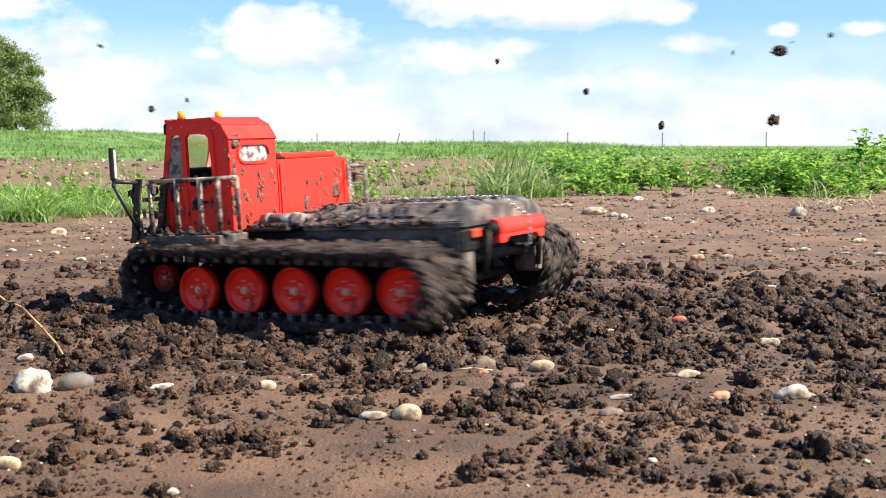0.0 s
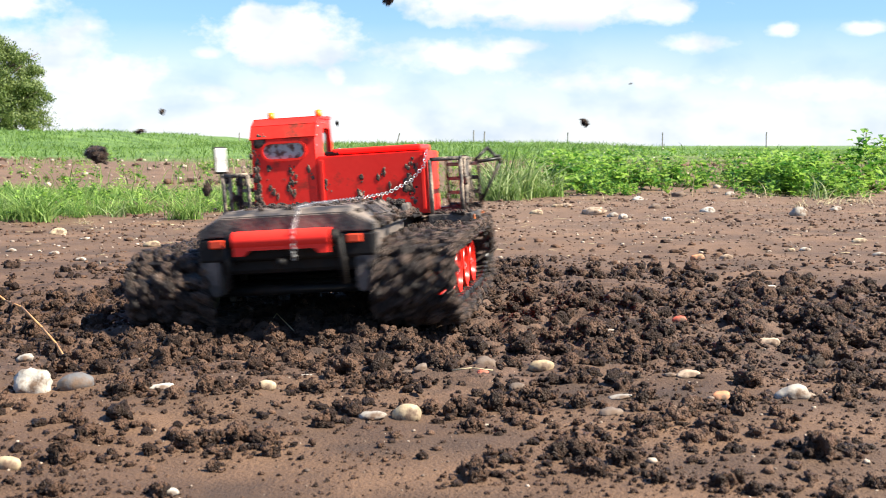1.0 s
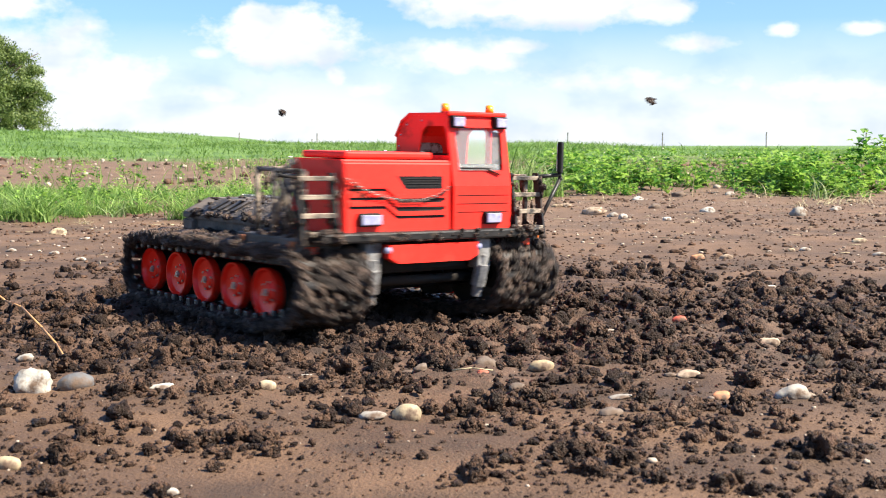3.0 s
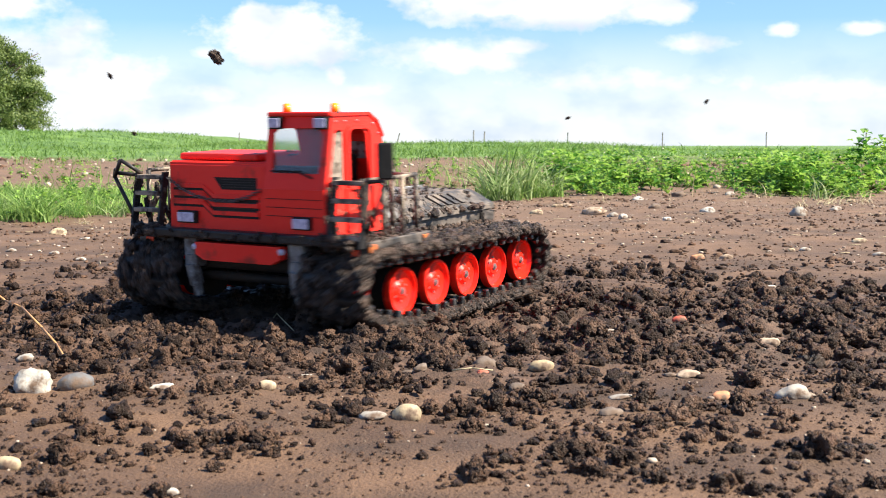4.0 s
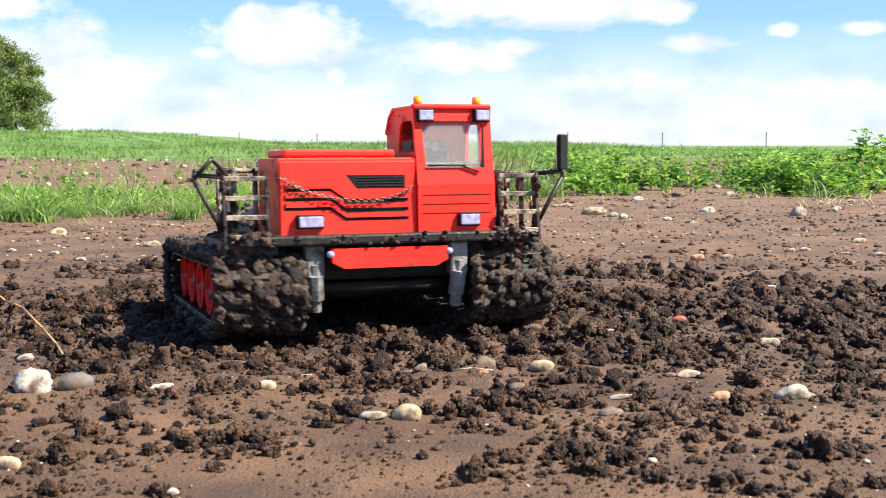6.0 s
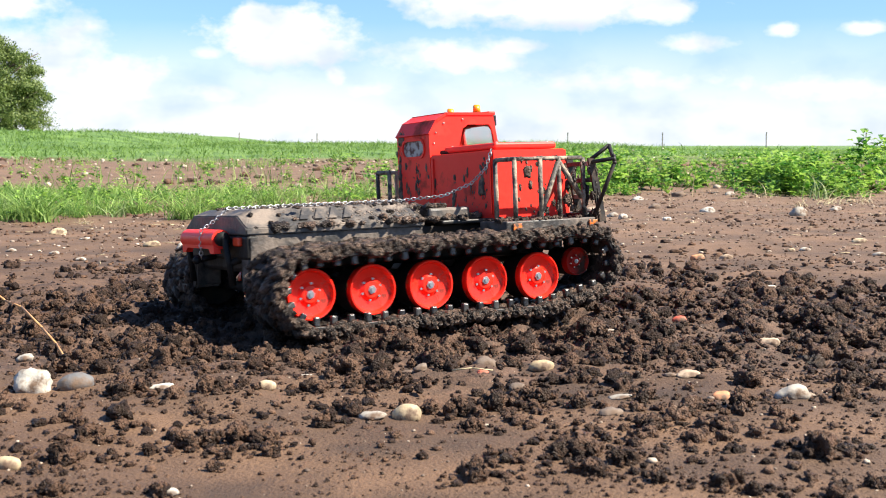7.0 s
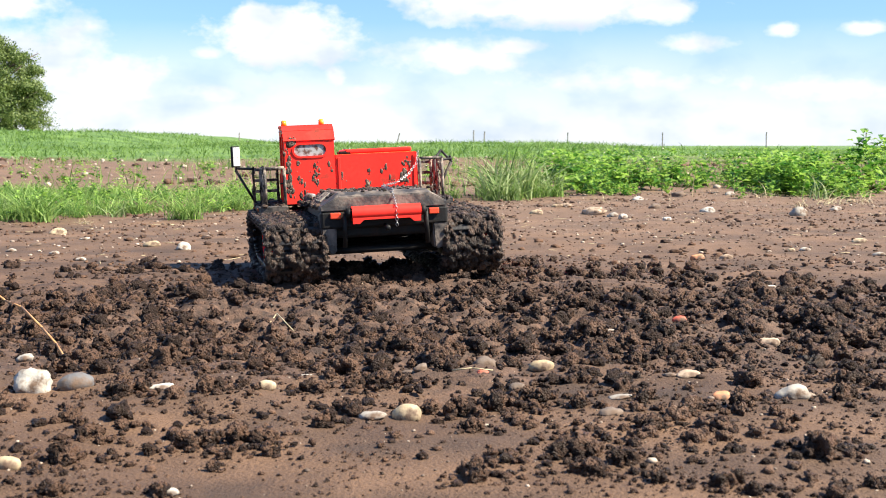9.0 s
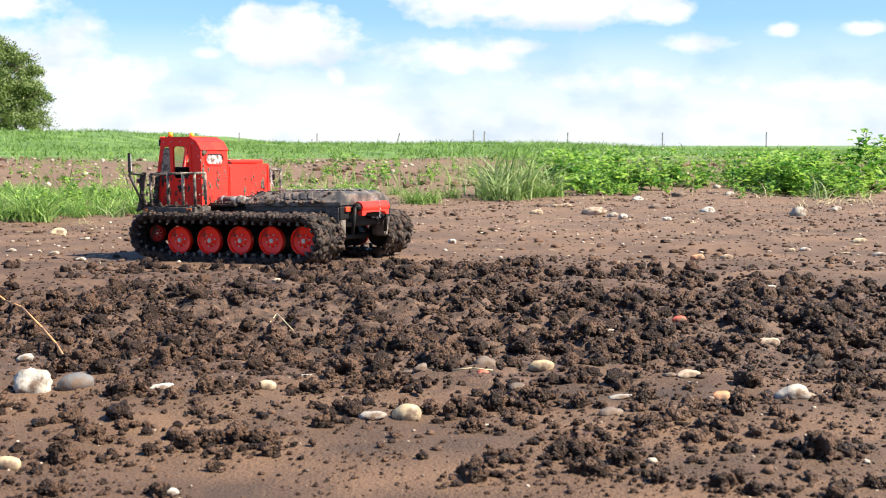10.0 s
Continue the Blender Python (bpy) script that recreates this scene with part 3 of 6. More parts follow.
def crumbly(seed, level, grains, lo, hi):
    """A clod with loose crumbs stuck all over its skin."""
    r = np.random.default_rng(seed)
    core, f = boulder(seed, level)
    vs, fs, n = [core * (1.0, 0.85, 0.9)], [f], len(core)
    for _ in range(grains):
        v, f = GRAINS[r.integers(len(GRAINS))]
        at = vs[0][r.integers(len(core))] * r.uniform(0.82, 1.04)
        vs.append((v @ spin(*r.uniform(0, 6, 3)).T) * (r.uniform(lo, hi) * r.uniform(0.7, 1.3, 3)) + at)
        fs.append(f + n)
        n += len(v)
    return np.concatenate(vs), np.concatenate(fs)


CLODS = [crumbly(40 + s, 3, 34, 0.10, 0.30) for s in range(8)]
MIDDLE = [crumbly(20 + s, 3, 13, 0.15, 0.38) for s in range(10)]
SMALL = [crumbly(60 + s, 2, 3, 0.25, 0.50) for s in range(10)]


def strewn(count, x0, x1, y0, y1, sizes, density, sink=0.25, power=2.2):
    """Random places on the soil, denser where density(x, y) is high."""
    x, y = rng.uniform(x0, x1, count), rng.uniform(y0, y1, count)
    keep = rng.random(count) < density(x, y)
    x, y = x[keep], y[keep]
    s = sizes[0] + (sizes[1] - sizes[0]) * rng.random(len(x)) ** power
    return np.stack([x, y, height(x, y) + s * sink, s], 1)


FOCAL, TILT, EYE = 2181.0, radians(4.796), 0.2587


def spot(px, py):
    """The place on the soil that lies in this direction from the camera's stand."""
    rx, up = (px - 784) / FOCAL, (441 - py) / FOCAL
    way = Vector((rx, math.cos(TILT) + up * math.sin(TILT), -math.sin(TILT) + up * math.cos(TILT)))
    d = 1.0
    for _ in range(40):
        p = way * d
        h = float(height(p.x, p.y, False))
        d *= (EYE - h) / (-p.z) if p.z < 0 else 1.0
    p = way * d
    return p.x, p.y, float(height(p.x, p.y, True)), d / FOCAL


STONES = (
    (60, 690, 66, "white", "rough white stone with brown stains on soil", 0.85, 0.4), (134, 684, 62, "grey", "smooth grey oval pebble beside a white stone", 0.62, 0.1),
    (472, 688, 34, "cream", "small smooth cream pebble in crumbly mud", 0.7, 0.1), (286, 687, 46, "white", "flat white stone chip on soil", 0.22, 0.2),
    (720, 742, 54, "cream", "smooth cream pebble with brown base", 0.72, 0.1), (657, 742, 50, "pale", "flat pale grey stone half buried", 0.35, 0.2),
    (958, 652, 42, "cream", "cream pebble among dark clods", 0.6, 0.12), (857, 645, 44, "muddy", "muddy grey stone in clods", 0.8, 0.25),
    (1275, 706, 36, "orange", "orange brick-like stone chip", 0.5, 0.25), (1404, 706, 58, "pale", "angular pale grey stone", 0.55, 0.24),
    (1362, 613, 40, "tan", "tan angular stone on mud", 0.55, 0.3), (1202, 571, 28, "red", "small reddish stone on mud", 0.6, 0.2),
    (12, 828, 52, "cream", "smooth cream pebble on bare soil", 0.62, 0.1), (853, 667, 22, "red", "small red stone chip on mud", 0.4, 0.3),
    (1218, 668, 44, "tan", "flat tan stone flake", 0.25, 0.25), (1080, 735, 44, "muddy", "flat muddy tan stone", 0.4, 0.25),
    (1233, 461, 26, "orange", "small orange stone on soil", 0.6, 0.2), (1285, 457, 24, "tan", "small ochre stone on soil", 0.5, 0.2),
    (1252, 376, 28, "white", "white stone before the weeds", 0.5, 0.2), (1412, 382, 30, "pale", "pale rounded stone before the weeds", 0.7, 0.2),
    (103, 414, 32, "cream", "cream flat stone near the grass", 0.5, 0.15), (325, 442, 28, "white", "white angular stone on soil", 0.6, 0.3),
    (270, 436, 30, "cream", "cream flat stone on soil", 0.45, 0.2), (95, 450, 18, "white", "small white stone on soil", 0.5, 0.2),
    (1050, 380, 42, "tan", "tan lumpy stone on soil", 0.5, 0.35), (950, 379, 24, "cream", "small cream stone on soil", 0.45, 0.2),
    (1130, 354, 18, "white", "small white stone near weeds", 0.6, 0.3), (1180, 390, 16, "white", "small white stone chip on soil", 0.7, 0.3),
    (1102, 388, 16, "white", "small white stone chip on soil", 0.8, 0.3), (1362, 510, 26, "white", "flat white stone flake", 0.3, 0.3),
    (800, 432, 14, "white", "small white stone chip on soil", 0.9, 0.3), (490, 495, 20, "tan", "small tan stone on soil", 0.5, 0.2),
    (670, 530, 16, "white", "small white stone chip on soil", 0.7, 0.3), (1158, 369, 20, "muddy", "brown stone on bare soil", 0.6, 0.3),
    (143, 461, 20, "white", "small white flat stone", 0.4, 0.2), (1200, 348, 22, "muddy", "brown stone near weeds", 0.6, 0.3),
    (302, 878, 30, "white", "small pale stone on bare soil", 0.6, 0.3), (1520, 429, 26, "cream", "small cream stone on soil", 0.4, 0.2),
    (915, 690, 30, "muddy", "small tan stone in clods", 0.6, 0.3), (745, 655, 26, "muddy", "brown stone in clods", 0.7, 0.3),
    (45, 636, 30, "pale", "muddy white stone half buried in clods", 0.5, 0.35), (540, 657, 26, "pale", "pale stone chip pressed into mud", 0.4, 0.3),
    (722, 650, 34, "muddy", "flat brown stone flake in clods", 0.3, 0.25), (1096, 706, 40, "pale", "pale flat stone splinter on soil", 0.2, 0.25),
    (1185, 668, 20, "muddy", "small tan stone on soil", 0.4, 0.3), (1078, 592, 18, "pale", "pale splinter lying on mud", 0.2, 0.3),
    (150, 425, 15, "pale", "small pale stone near the grass", 0.3, 0.4), (62, 436, 18, "muddy", "small brown stone on soil", 0.5, 0.3),
    (1000, 371, 26, "tan", "flat brown stone on bare soil", 0.4, 0.3), (985, 372, 18, "cream", "small cream stone on bare soil", 0.5, 0.2),
    (1085, 384, 20, "pale", "small pale stone on soil", 0.5, 0.3), (1292, 351, 18, "pale", "small pale stone under weeds", 0.5, 0.3),
    (1480, 372, 22, "pale", "small pale stone before weeds", 0.5, 0.3), (1505, 360, 18, "cream", "small cream stone before weeds", 0.4, 0.3),
    (1556, 452, 24, "pale", "pale stone chip on soil", 0.4, 0.3), (1400, 446, 16, "cream", "small cream stone on soil", 0.5, 0.2),
    (1424, 444, 18, "white", "small white stone on soil", 0.5, 0.2), (20, 446, 18, "pale", "small pale stone on soil", 0.5, 0.3),
)

BARE = [(*spot(px, py)[:2], wide * spot(px, py)[3] / 2) for px, py, wide, *_ in STONES if py > 440]


def clear_of_stones(pl, room=0.004):
    """Leaves the loose stones lying open: no clod on them or close in front of them."""
    keep = np.ones(len(pl), dtype=bool)
    for x, y, r in BARE:
        dx, dy = np.abs(pl[:, 0] - x), pl[:, 1] - y
        keep &= ~((dx < r + pl[:, 3] * 1.25) & (dy < r * 0.6 + pl[:, 3]) & (dy > -r - room - pl[:, 3] * 5))
    return pl[keep]


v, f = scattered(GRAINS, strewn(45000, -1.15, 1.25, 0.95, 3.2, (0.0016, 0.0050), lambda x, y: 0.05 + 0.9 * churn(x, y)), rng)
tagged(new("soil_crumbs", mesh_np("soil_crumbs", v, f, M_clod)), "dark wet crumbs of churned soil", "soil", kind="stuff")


def heaped(x, y):
    """Clods gather in heaps, most of them round the rim of the torn patch."""
    heap = np.clip(0.45 + 1.1 * vnoise(x * 7, y * 7, seed=14), 0, 1)
    inner = np.clip(np.hypot((x + 0.14) / 0.50, (y - 1.88) / 0.42), 0, 1) ** 2
    return (0.04 + 0.95 * churn(x, y) * (0.30 + 0.70 * inner)) * heap


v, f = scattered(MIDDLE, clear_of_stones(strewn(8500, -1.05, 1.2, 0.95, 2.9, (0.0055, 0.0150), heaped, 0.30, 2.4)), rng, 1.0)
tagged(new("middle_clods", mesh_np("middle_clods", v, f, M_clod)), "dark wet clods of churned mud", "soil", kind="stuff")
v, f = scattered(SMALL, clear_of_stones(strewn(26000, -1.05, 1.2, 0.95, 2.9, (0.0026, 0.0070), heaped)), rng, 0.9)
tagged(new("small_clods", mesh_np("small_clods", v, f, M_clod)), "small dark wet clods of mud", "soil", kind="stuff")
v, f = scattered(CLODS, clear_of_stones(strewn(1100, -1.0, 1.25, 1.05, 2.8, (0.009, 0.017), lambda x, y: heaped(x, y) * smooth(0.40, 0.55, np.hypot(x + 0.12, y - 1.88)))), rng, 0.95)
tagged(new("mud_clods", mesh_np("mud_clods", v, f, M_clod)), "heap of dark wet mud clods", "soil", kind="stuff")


def mound(seed):
    """A standing heap of clods grown together, crumbs all over it, with hollows between."""
    r = np.random.default_rng(seed)
    vs, fs, n = [], [], 0
    for k in range(6):
        v, f = boulder(seed * 7 + k, 3)
        a, far = r.uniform(0, 6.28), 0.0 if k == 0 else r.uniform(0.35, 0.85)
        v = v * (0.52 * r.uniform(0.55, 1.0)) * (1, 1, r.uniform(0.9, 1.35)) + (far * math.cos(a), far * math.sin(a) * 0.8, r.uniform(-0.1, 0.45) * (1 - 0.6 * far))
        vs.append(v)
        fs.append(f + n)
        n += len(v)
    skin = np.concatenate(vs)
    for _ in range(70):
        v, f = GRAINS[r.integers(len(GRAINS))]
        q = (v @ spin(*r.uniform(0, 6, 3)).T) * (0.06 + 0.16 * r.random() ** 1.8) + skin[r.integers(len(skin))] * r.uniform(0.94, 1.03)
        vs.append(q)
        fs.append(f + n)
        n += len(v)
    return np.concatenate(vs), np.concatenate(fs)


MOUNDS = [mound(700 + k) for k in range(9)]


def laid(protos, places, usual, single, squash, label, group, rest):
    """Clods laid out one by one: the nearest ones are objects of their own, the others are joined."""
    places = places[np.argsort(places[:, 1])]
    meshes = [mesh_np("mud_clod", v * usual, f, M_clod) for v, f in protos]
    for x, y, z, size in places[:single]:
        ob = new("mud_clod", meshes[rng.integers(len(meshes))])
        ob.matrix_world = pose(x, y, z, rng.uniform(-25, 25), rng.uniform(-25, 25), rng.uniform(0, 360))
        ob.scale = (size / usual, size / usual, size / usual * squash)
        tagged(ob, label, "mud clod", group)
    v, f = scattered(protos, places[single:], rng, squash)
    tagged(new(rest, mesh_np(rest, v, f, M_clod)), "dark crumbly mud clods lying close together", "soil", kind="stuff")


def mounded(x, y):
    away = np.clip(np.hypot((x + 0.14) / 0.56, (y - 1.88) / 0.46), 0, 1) ** 1.5
    return churn(x, y) * (0.25 + 0.75 * away) * np.clip(0.35 + 1.2 * vnoise(x * 5, y * 5, seed=44), 0.05, 1)


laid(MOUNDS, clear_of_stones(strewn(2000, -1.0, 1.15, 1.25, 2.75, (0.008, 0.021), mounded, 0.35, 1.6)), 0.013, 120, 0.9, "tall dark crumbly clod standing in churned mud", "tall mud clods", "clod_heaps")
v, f = scattered(GRAINS, strewn(15000, -2.4, 2.4, 0.8, 6.5, (0.0016, 0.0065), lambda x, y: 0.55 * (1 - churn(x, y))), rng, 0.6)
tagged(new("dry_crumbs", mesh_np("dry_crumbs", v, f, M_clod_dry)), "dry brown crumbs of soil", "soil", kind="stuff")
pl = strewn(5200, -2.6, 3.2, 2.55, 7.2, (0.0030, 0.0150), lambda x, y: np.clip(0.25 + 1.2 * vnoise(x * 1.6, y * 2.6, seed=48), 0.03, 1) * (1 - churn(x, y)), 0.12, 3.2)
v, f = scattered(SMALL, pl, rng, 0.55)
tagged(new("field_crumbs", mesh_np("field_crumbs", v, f, M_clod_dry)), "brown crumbs and flat clods of damp soil", "soil", kind="stuff")
PEBBLES = [lump(1, 60 + s, 0.28, 1.3) for s in range(6)]
pl = strewn(11000, -2.8, 3.2, 0.9, 8.0, (0.0015, 0.0080), lambda x, y: (0.15 + 0.85 * smooth(2.4, 4.0, y)) * (1 - 0.9 * churn(x, y)), 0.2, 3.0)
v, f = scattered(PEBBLES, pl, rng, 0.55)
tagged(new("gravel", mesh_np("gravel", v, f, M_gravel)), "mixed pale and brown gravel", "gravel", kind="stuff")
pl = strewn(1500, -6, 3.0, 7.6, 16.5, (0.010, 0.048), lambda x, y: np.clip(0.2 + 1.3 * vnoise(x * 1.2, y * 0.8, seed=46), 0, 1), 0.1, 2.6)
v, f = scattered(SMALL, pl, rng, 0.6)
tagged(new("bank_lumps", mesh_np("bank_lumps", v, f, M_clod_dry)), "brown lumps of bare soil on a bank", "soil", kind="stuff")
pl = strewn(1500, -6, 2.5, 8.0, 17.0, (0.008, 0.034), lambda x, y: 0.5 + 0 * x, 0.2, 2.0)
v, f = scattered(PEBBLES, pl, rng, 0.6)
tagged(new("bank_stones", mesh_np("bank_stones", v, f, M_gravel)), "pale stones on a bare soil bank", "gravel", kind="stuff")

def stone(px, py, wide, kind, label, flat=0.6, seed=0, lumpy=0.15):
    x, y, z, k = spot(px, py)
    v, f = lump(3, 200 + seed, lumpy, 1.2)
    r = wide * k / 2
    v = (v * (1.0, 0.75, flat)) @ spin(0.1, -0.1, 0.4 * math.sin(seed)).T
    ob = new("stone", mesh_np("stone", v * r, f, M_stone[kind]))
    ob.matrix_world = pose(x, y, z + r * flat * 0.34)
    return tagged(ob, label, "stone", "loose stones on the soil")


for i, (px, py, wide, kind, label, flat, lumpy) in enumerate(STONES):
    stone(px, py, wide, kind, label, flat, i, lumpy)


r = np.random.default_rng(77)
vs, fs, n = [], [], 0
for x, y in zip(r.uniform(-2.6, 3.2, 420), r.uniform(2.7, 7.4, 420)):
    v, f = GRAINS[r.integers(len(GRAINS))]
    long = r.uniform(0.008, 0.034)
    v = (v * (long, 0.0013, 0.0011)) @ spin(0, r.uniform(-0.12, 0.12), r.uniform(0, 6.28)).T + (x, y, float(height(x, y)) + 0.0022)
    vs.append(v)
    fs.append(f + n)
    n += len(v)
tagged(new("straw_bits", mesh_np("straw_bits", np.concatenate(vs), np.concatenate(fs), M_straw)), "bits of dry straw strewn on the soil", "straw", kind="stuff")

FALLEN = []


def big_clod(px, py, wide, seed, label="large dark crumbly clod of mud"):
    x, y, z, k = spot(px, py)
    v, f = mound(300 + seed)
    r = wide * k / 2
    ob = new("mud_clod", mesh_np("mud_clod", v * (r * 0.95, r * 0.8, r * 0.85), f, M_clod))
    ob.matrix_world = pose(x, y, z + r * 0.22, 0, 0, 67 * seed)
    for _ in range(int(wide / 2)):
        d, q = r * rng.uniform(0.6, 2.6), rng.uniform(0, 6.28)
        FALLEN.append((x + d * 1.3 * math.cos(q), y + d * math.sin(q), z + 0.001, r * (0.06 + 0.30 * rng.random() ** 2.5)))
    return tagged(ob, label, "mud clod", "large mud clods")


BIG_CLODS = ((122, 814, 75), (263, 803, 42), (330, 792, 58), (368, 786, 66), (418, 782, 76), (462, 786, 58), (155, 772, 50), (142, 757, 36), (473, 806, 42), (398, 812, 34), (17, 858, 26), (368, 697, 60),
             (574, 750, 66), (612, 732, 58), (375, 834, 34), (288, 876, 46), (95, 876, 48), (676, 686, 62), (705, 680, 50), (1008, 806, 84), (1050, 808, 60), (1041, 840, 55), (1101, 818, 56), (841, 846, 72), (895, 806, 30),
             (1446, 806, 86), (1462, 800, 56), (1284, 856, 58), (1162, 855, 48), (1547, 860, 42), (1318, 722, 58), (1284, 760, 52), (1155, 757, 58), (1142, 708, 44), (1061, 770, 34), (946, 708, 64), (872, 722, 74),
             (818, 736, 62), (838, 761, 46), (1027, 718, 48), (1490, 680, 52), (1493, 706, 56), (1527, 681, 46), (1412, 508, 66), (1338, 494, 34), (1446, 610, 54), (1392, 610, 46), (1335, 872, 50), (1130, 640, 56),
             (1180, 630, 46), (1060, 640, 50), (210, 698, 52), (245, 690, 44), (905, 720, 46), (1215, 735, 40), (1480, 880, 60), (560, 690, 50), (620, 690, 46), (30, 560, 56), (1560, 690, 40))
for i, (px, py, wide) in enumerate(BIG_CLODS):
    big_clod(px, py, wide * 0.98, i)
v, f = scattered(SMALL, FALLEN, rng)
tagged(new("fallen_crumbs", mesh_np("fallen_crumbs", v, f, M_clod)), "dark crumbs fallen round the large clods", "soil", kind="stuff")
pl = strewn(24000, -0.62, 0.62, 0.85, 1.75, (0.0007, 0.0032), lambda x, y: np.clip(0.45 + 0.9 * vnoise(x * 14, y * 14, seed=18), 0.05, 1), 0.2, 3.5)
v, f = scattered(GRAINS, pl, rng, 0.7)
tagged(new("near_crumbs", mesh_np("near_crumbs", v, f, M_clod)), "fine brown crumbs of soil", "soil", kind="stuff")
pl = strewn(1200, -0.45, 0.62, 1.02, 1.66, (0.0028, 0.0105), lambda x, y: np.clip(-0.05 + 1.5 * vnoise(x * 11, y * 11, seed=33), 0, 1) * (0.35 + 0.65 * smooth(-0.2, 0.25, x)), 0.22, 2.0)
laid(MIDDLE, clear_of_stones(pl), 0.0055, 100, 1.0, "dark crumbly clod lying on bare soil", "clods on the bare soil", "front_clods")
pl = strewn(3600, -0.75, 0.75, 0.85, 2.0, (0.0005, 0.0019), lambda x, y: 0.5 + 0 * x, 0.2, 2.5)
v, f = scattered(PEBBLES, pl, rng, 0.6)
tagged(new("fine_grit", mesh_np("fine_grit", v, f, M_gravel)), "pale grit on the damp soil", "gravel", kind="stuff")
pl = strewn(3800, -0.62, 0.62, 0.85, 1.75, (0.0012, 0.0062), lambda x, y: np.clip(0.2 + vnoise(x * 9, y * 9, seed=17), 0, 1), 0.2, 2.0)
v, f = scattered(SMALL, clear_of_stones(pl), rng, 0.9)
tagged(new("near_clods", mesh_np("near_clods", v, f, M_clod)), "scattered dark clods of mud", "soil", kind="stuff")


def tube_path(pts, r0, r1, seg=6):
    bm = bmesh.new()
    for i in range(len(pts) - 1):
        a, b = r0 + (r1 - r0) * i / (len(pts) - 1), r0 + (r1 - r0) * (i + 1) / (len(pts) - 1)
        rod(bm, pts[i], pts[i + 1], a, seg, b)
        ball(bm, pts[i + 1], b, 1)
    return bm


def on_soil(points, lift):
    out = []
    for (px, py), up in zip(points, lift):
        x, y, z, _ = spot(px, py)
        out.append(Vector((x, y, z + up)))
    return out


root = part("root", tube_path(on_soil(((-30, 520), (10, 545), (40, 575), (75, 600), (100, 625), (124, 648)), (0.024, 0.026, 0.026, 0.024, 0.018, 0.008)), 0.0021, 0.0014), M_root, None, "", True)
tagged(root, "thin orange root lying across the mud", "root")
for pts, r in ((((738, 600), (752, 612), (764, 624)), 0.0016), (((1328, 545), (1331, 565), (1333, 590)), 0.0011), (((800, 668), (835, 671), (872, 670)), 0.0009),
               (((1035, 583), (1056, 590)), 0.0012), (((470, 575), (490, 566), (520, 590)), 0.001)):
    tw = part("twig", tube_path(on_soil(pts, (0.006, 0.008, 0.004)[:len(pts)]), r, r * 0.7), M_straw, None, "", True)
    tagged(tw, "thin dry straw stalk stuck in mud", "twig", "straw bits")


# ---- plants ----
def blades(places, rng_, lean=0.45, wide=0.045, parts_=4):
    """Grass blades: (x, y, z, length) each a bent tapering strip."""
    vs, fs = [], []
    n = len(places)
    x, y, z, L = places.T
    a = rng_.uniform(0, 2 * np.pi, n)
    k = rng_.uniform(0.1, 1.0, n) * lean * 2
    w = L * wide * rng_.uniform(0.6, 1.3, n)
    face = rng_.uniform(0, 2 * np.pi, n)
    for i in range(parts_ + 1):
        t = i / parts_
        out = L * k * t * t
        up = L * (t - 0.28 * k * t * t)
        cx, cy, cz = x + np.cos(a) * out, y + np.sin(a) * out, z + up
        ww = w * (1 - t) ** 0.7 / 2
        dx, dy = np.cos(face) * ww, np.sin(face) * ww
        vs.append(np.stack([cx - dx, cy - dy, cz], 1))
        vs.append(np.stack([cx + dx, cy + dy, cz], 1))
    m = 2 * (parts_ + 1)
    V = np.stack(vs, 1).reshape(-1, 3)
    base = (np.arange(n) * m)[:, None]
    F = np.concatenate([base + np.array([2 * i, 2 * i + 1, 2 * i + 3, 2 * i + 2]) for i in range(parts_)])
    return V, F


def patch(count, x0, x1, y0, y1, lo, hi, density):
    x, y = rng.uniform(x0, x1, count), rng.uniform(y0, y1, count)
    keep = rng.random(count) < density(x, y)
    x, y = x[keep], y[keep]
    return np.stack([x, y, height(x, y) - 0.004, rng.uniform(lo, hi, len(x))], 1)


def tufty(x, y, seed=20, f=1.4):
    return np.clip(0.5 + 1.3 * vnoise(x * f, y * f, seed=seed), 0, 1)


# the grass strip to the west, close to the mud
def west(x, y):
    edge = 4.75 + 0.35 * vnoise(x * 1.5, 0 * x, seed=8) + np.maximum(0, (x + 1.15)) * 1.7
    return (y > edge) * np.clip((x < -0.35) * 1.0, 0, 1) * np.clip(-0.08 + 1.8 * vnoise(x * 2.4, y * 2.4, seed=21) + 0.9 * vnoise(x * 7, y * 7, seed=23), 0.0, 1) * (1 - smooth(6.4, 7.8, y))


V, F = blades(patch(62000, -4.5, -0.3, 4.4, 8.4, 0.04, 0.140, west), rng, 1.8, 0.055)
tagged(new("grass_strip", mesh_np("grass_strip", V, F, M_grass)), "tufted green grass along the soil edge", "grass", kind="stuff")


def field(x, y):
    c = smooth(15.0, 19.0, y + 1.5 * vnoise(x * 0.4, y * 0.4, seed=31))
    return c * (0.25 + 0.75 * tufty(x, y, 22, 0.9) * tufty(x, y, 29, 2.6))


V, F = blades(patch(105000, -17, 17, 15, 44, 0.05, 0.20, field), rng, 1.7, 0.13, 3)
tagged(new("field_grass", mesh_np("field_grass", V, F, M_meadow)), "green meadow grass on a low rise", "grass", kind="stuff")
V, F = blades(patch(5000, -5, 3.0, 8.0, 16, 0.06, 0.2, lambda x, y: 0.9 * (tufty(x, y, 24, 0.9) > 0.72)), rng)
tagged(new("bank_grass", mesh_np("bank_grass", V, F, M_grass)), "thin grass tufts on a bare bank", "grass", kind="stuff")
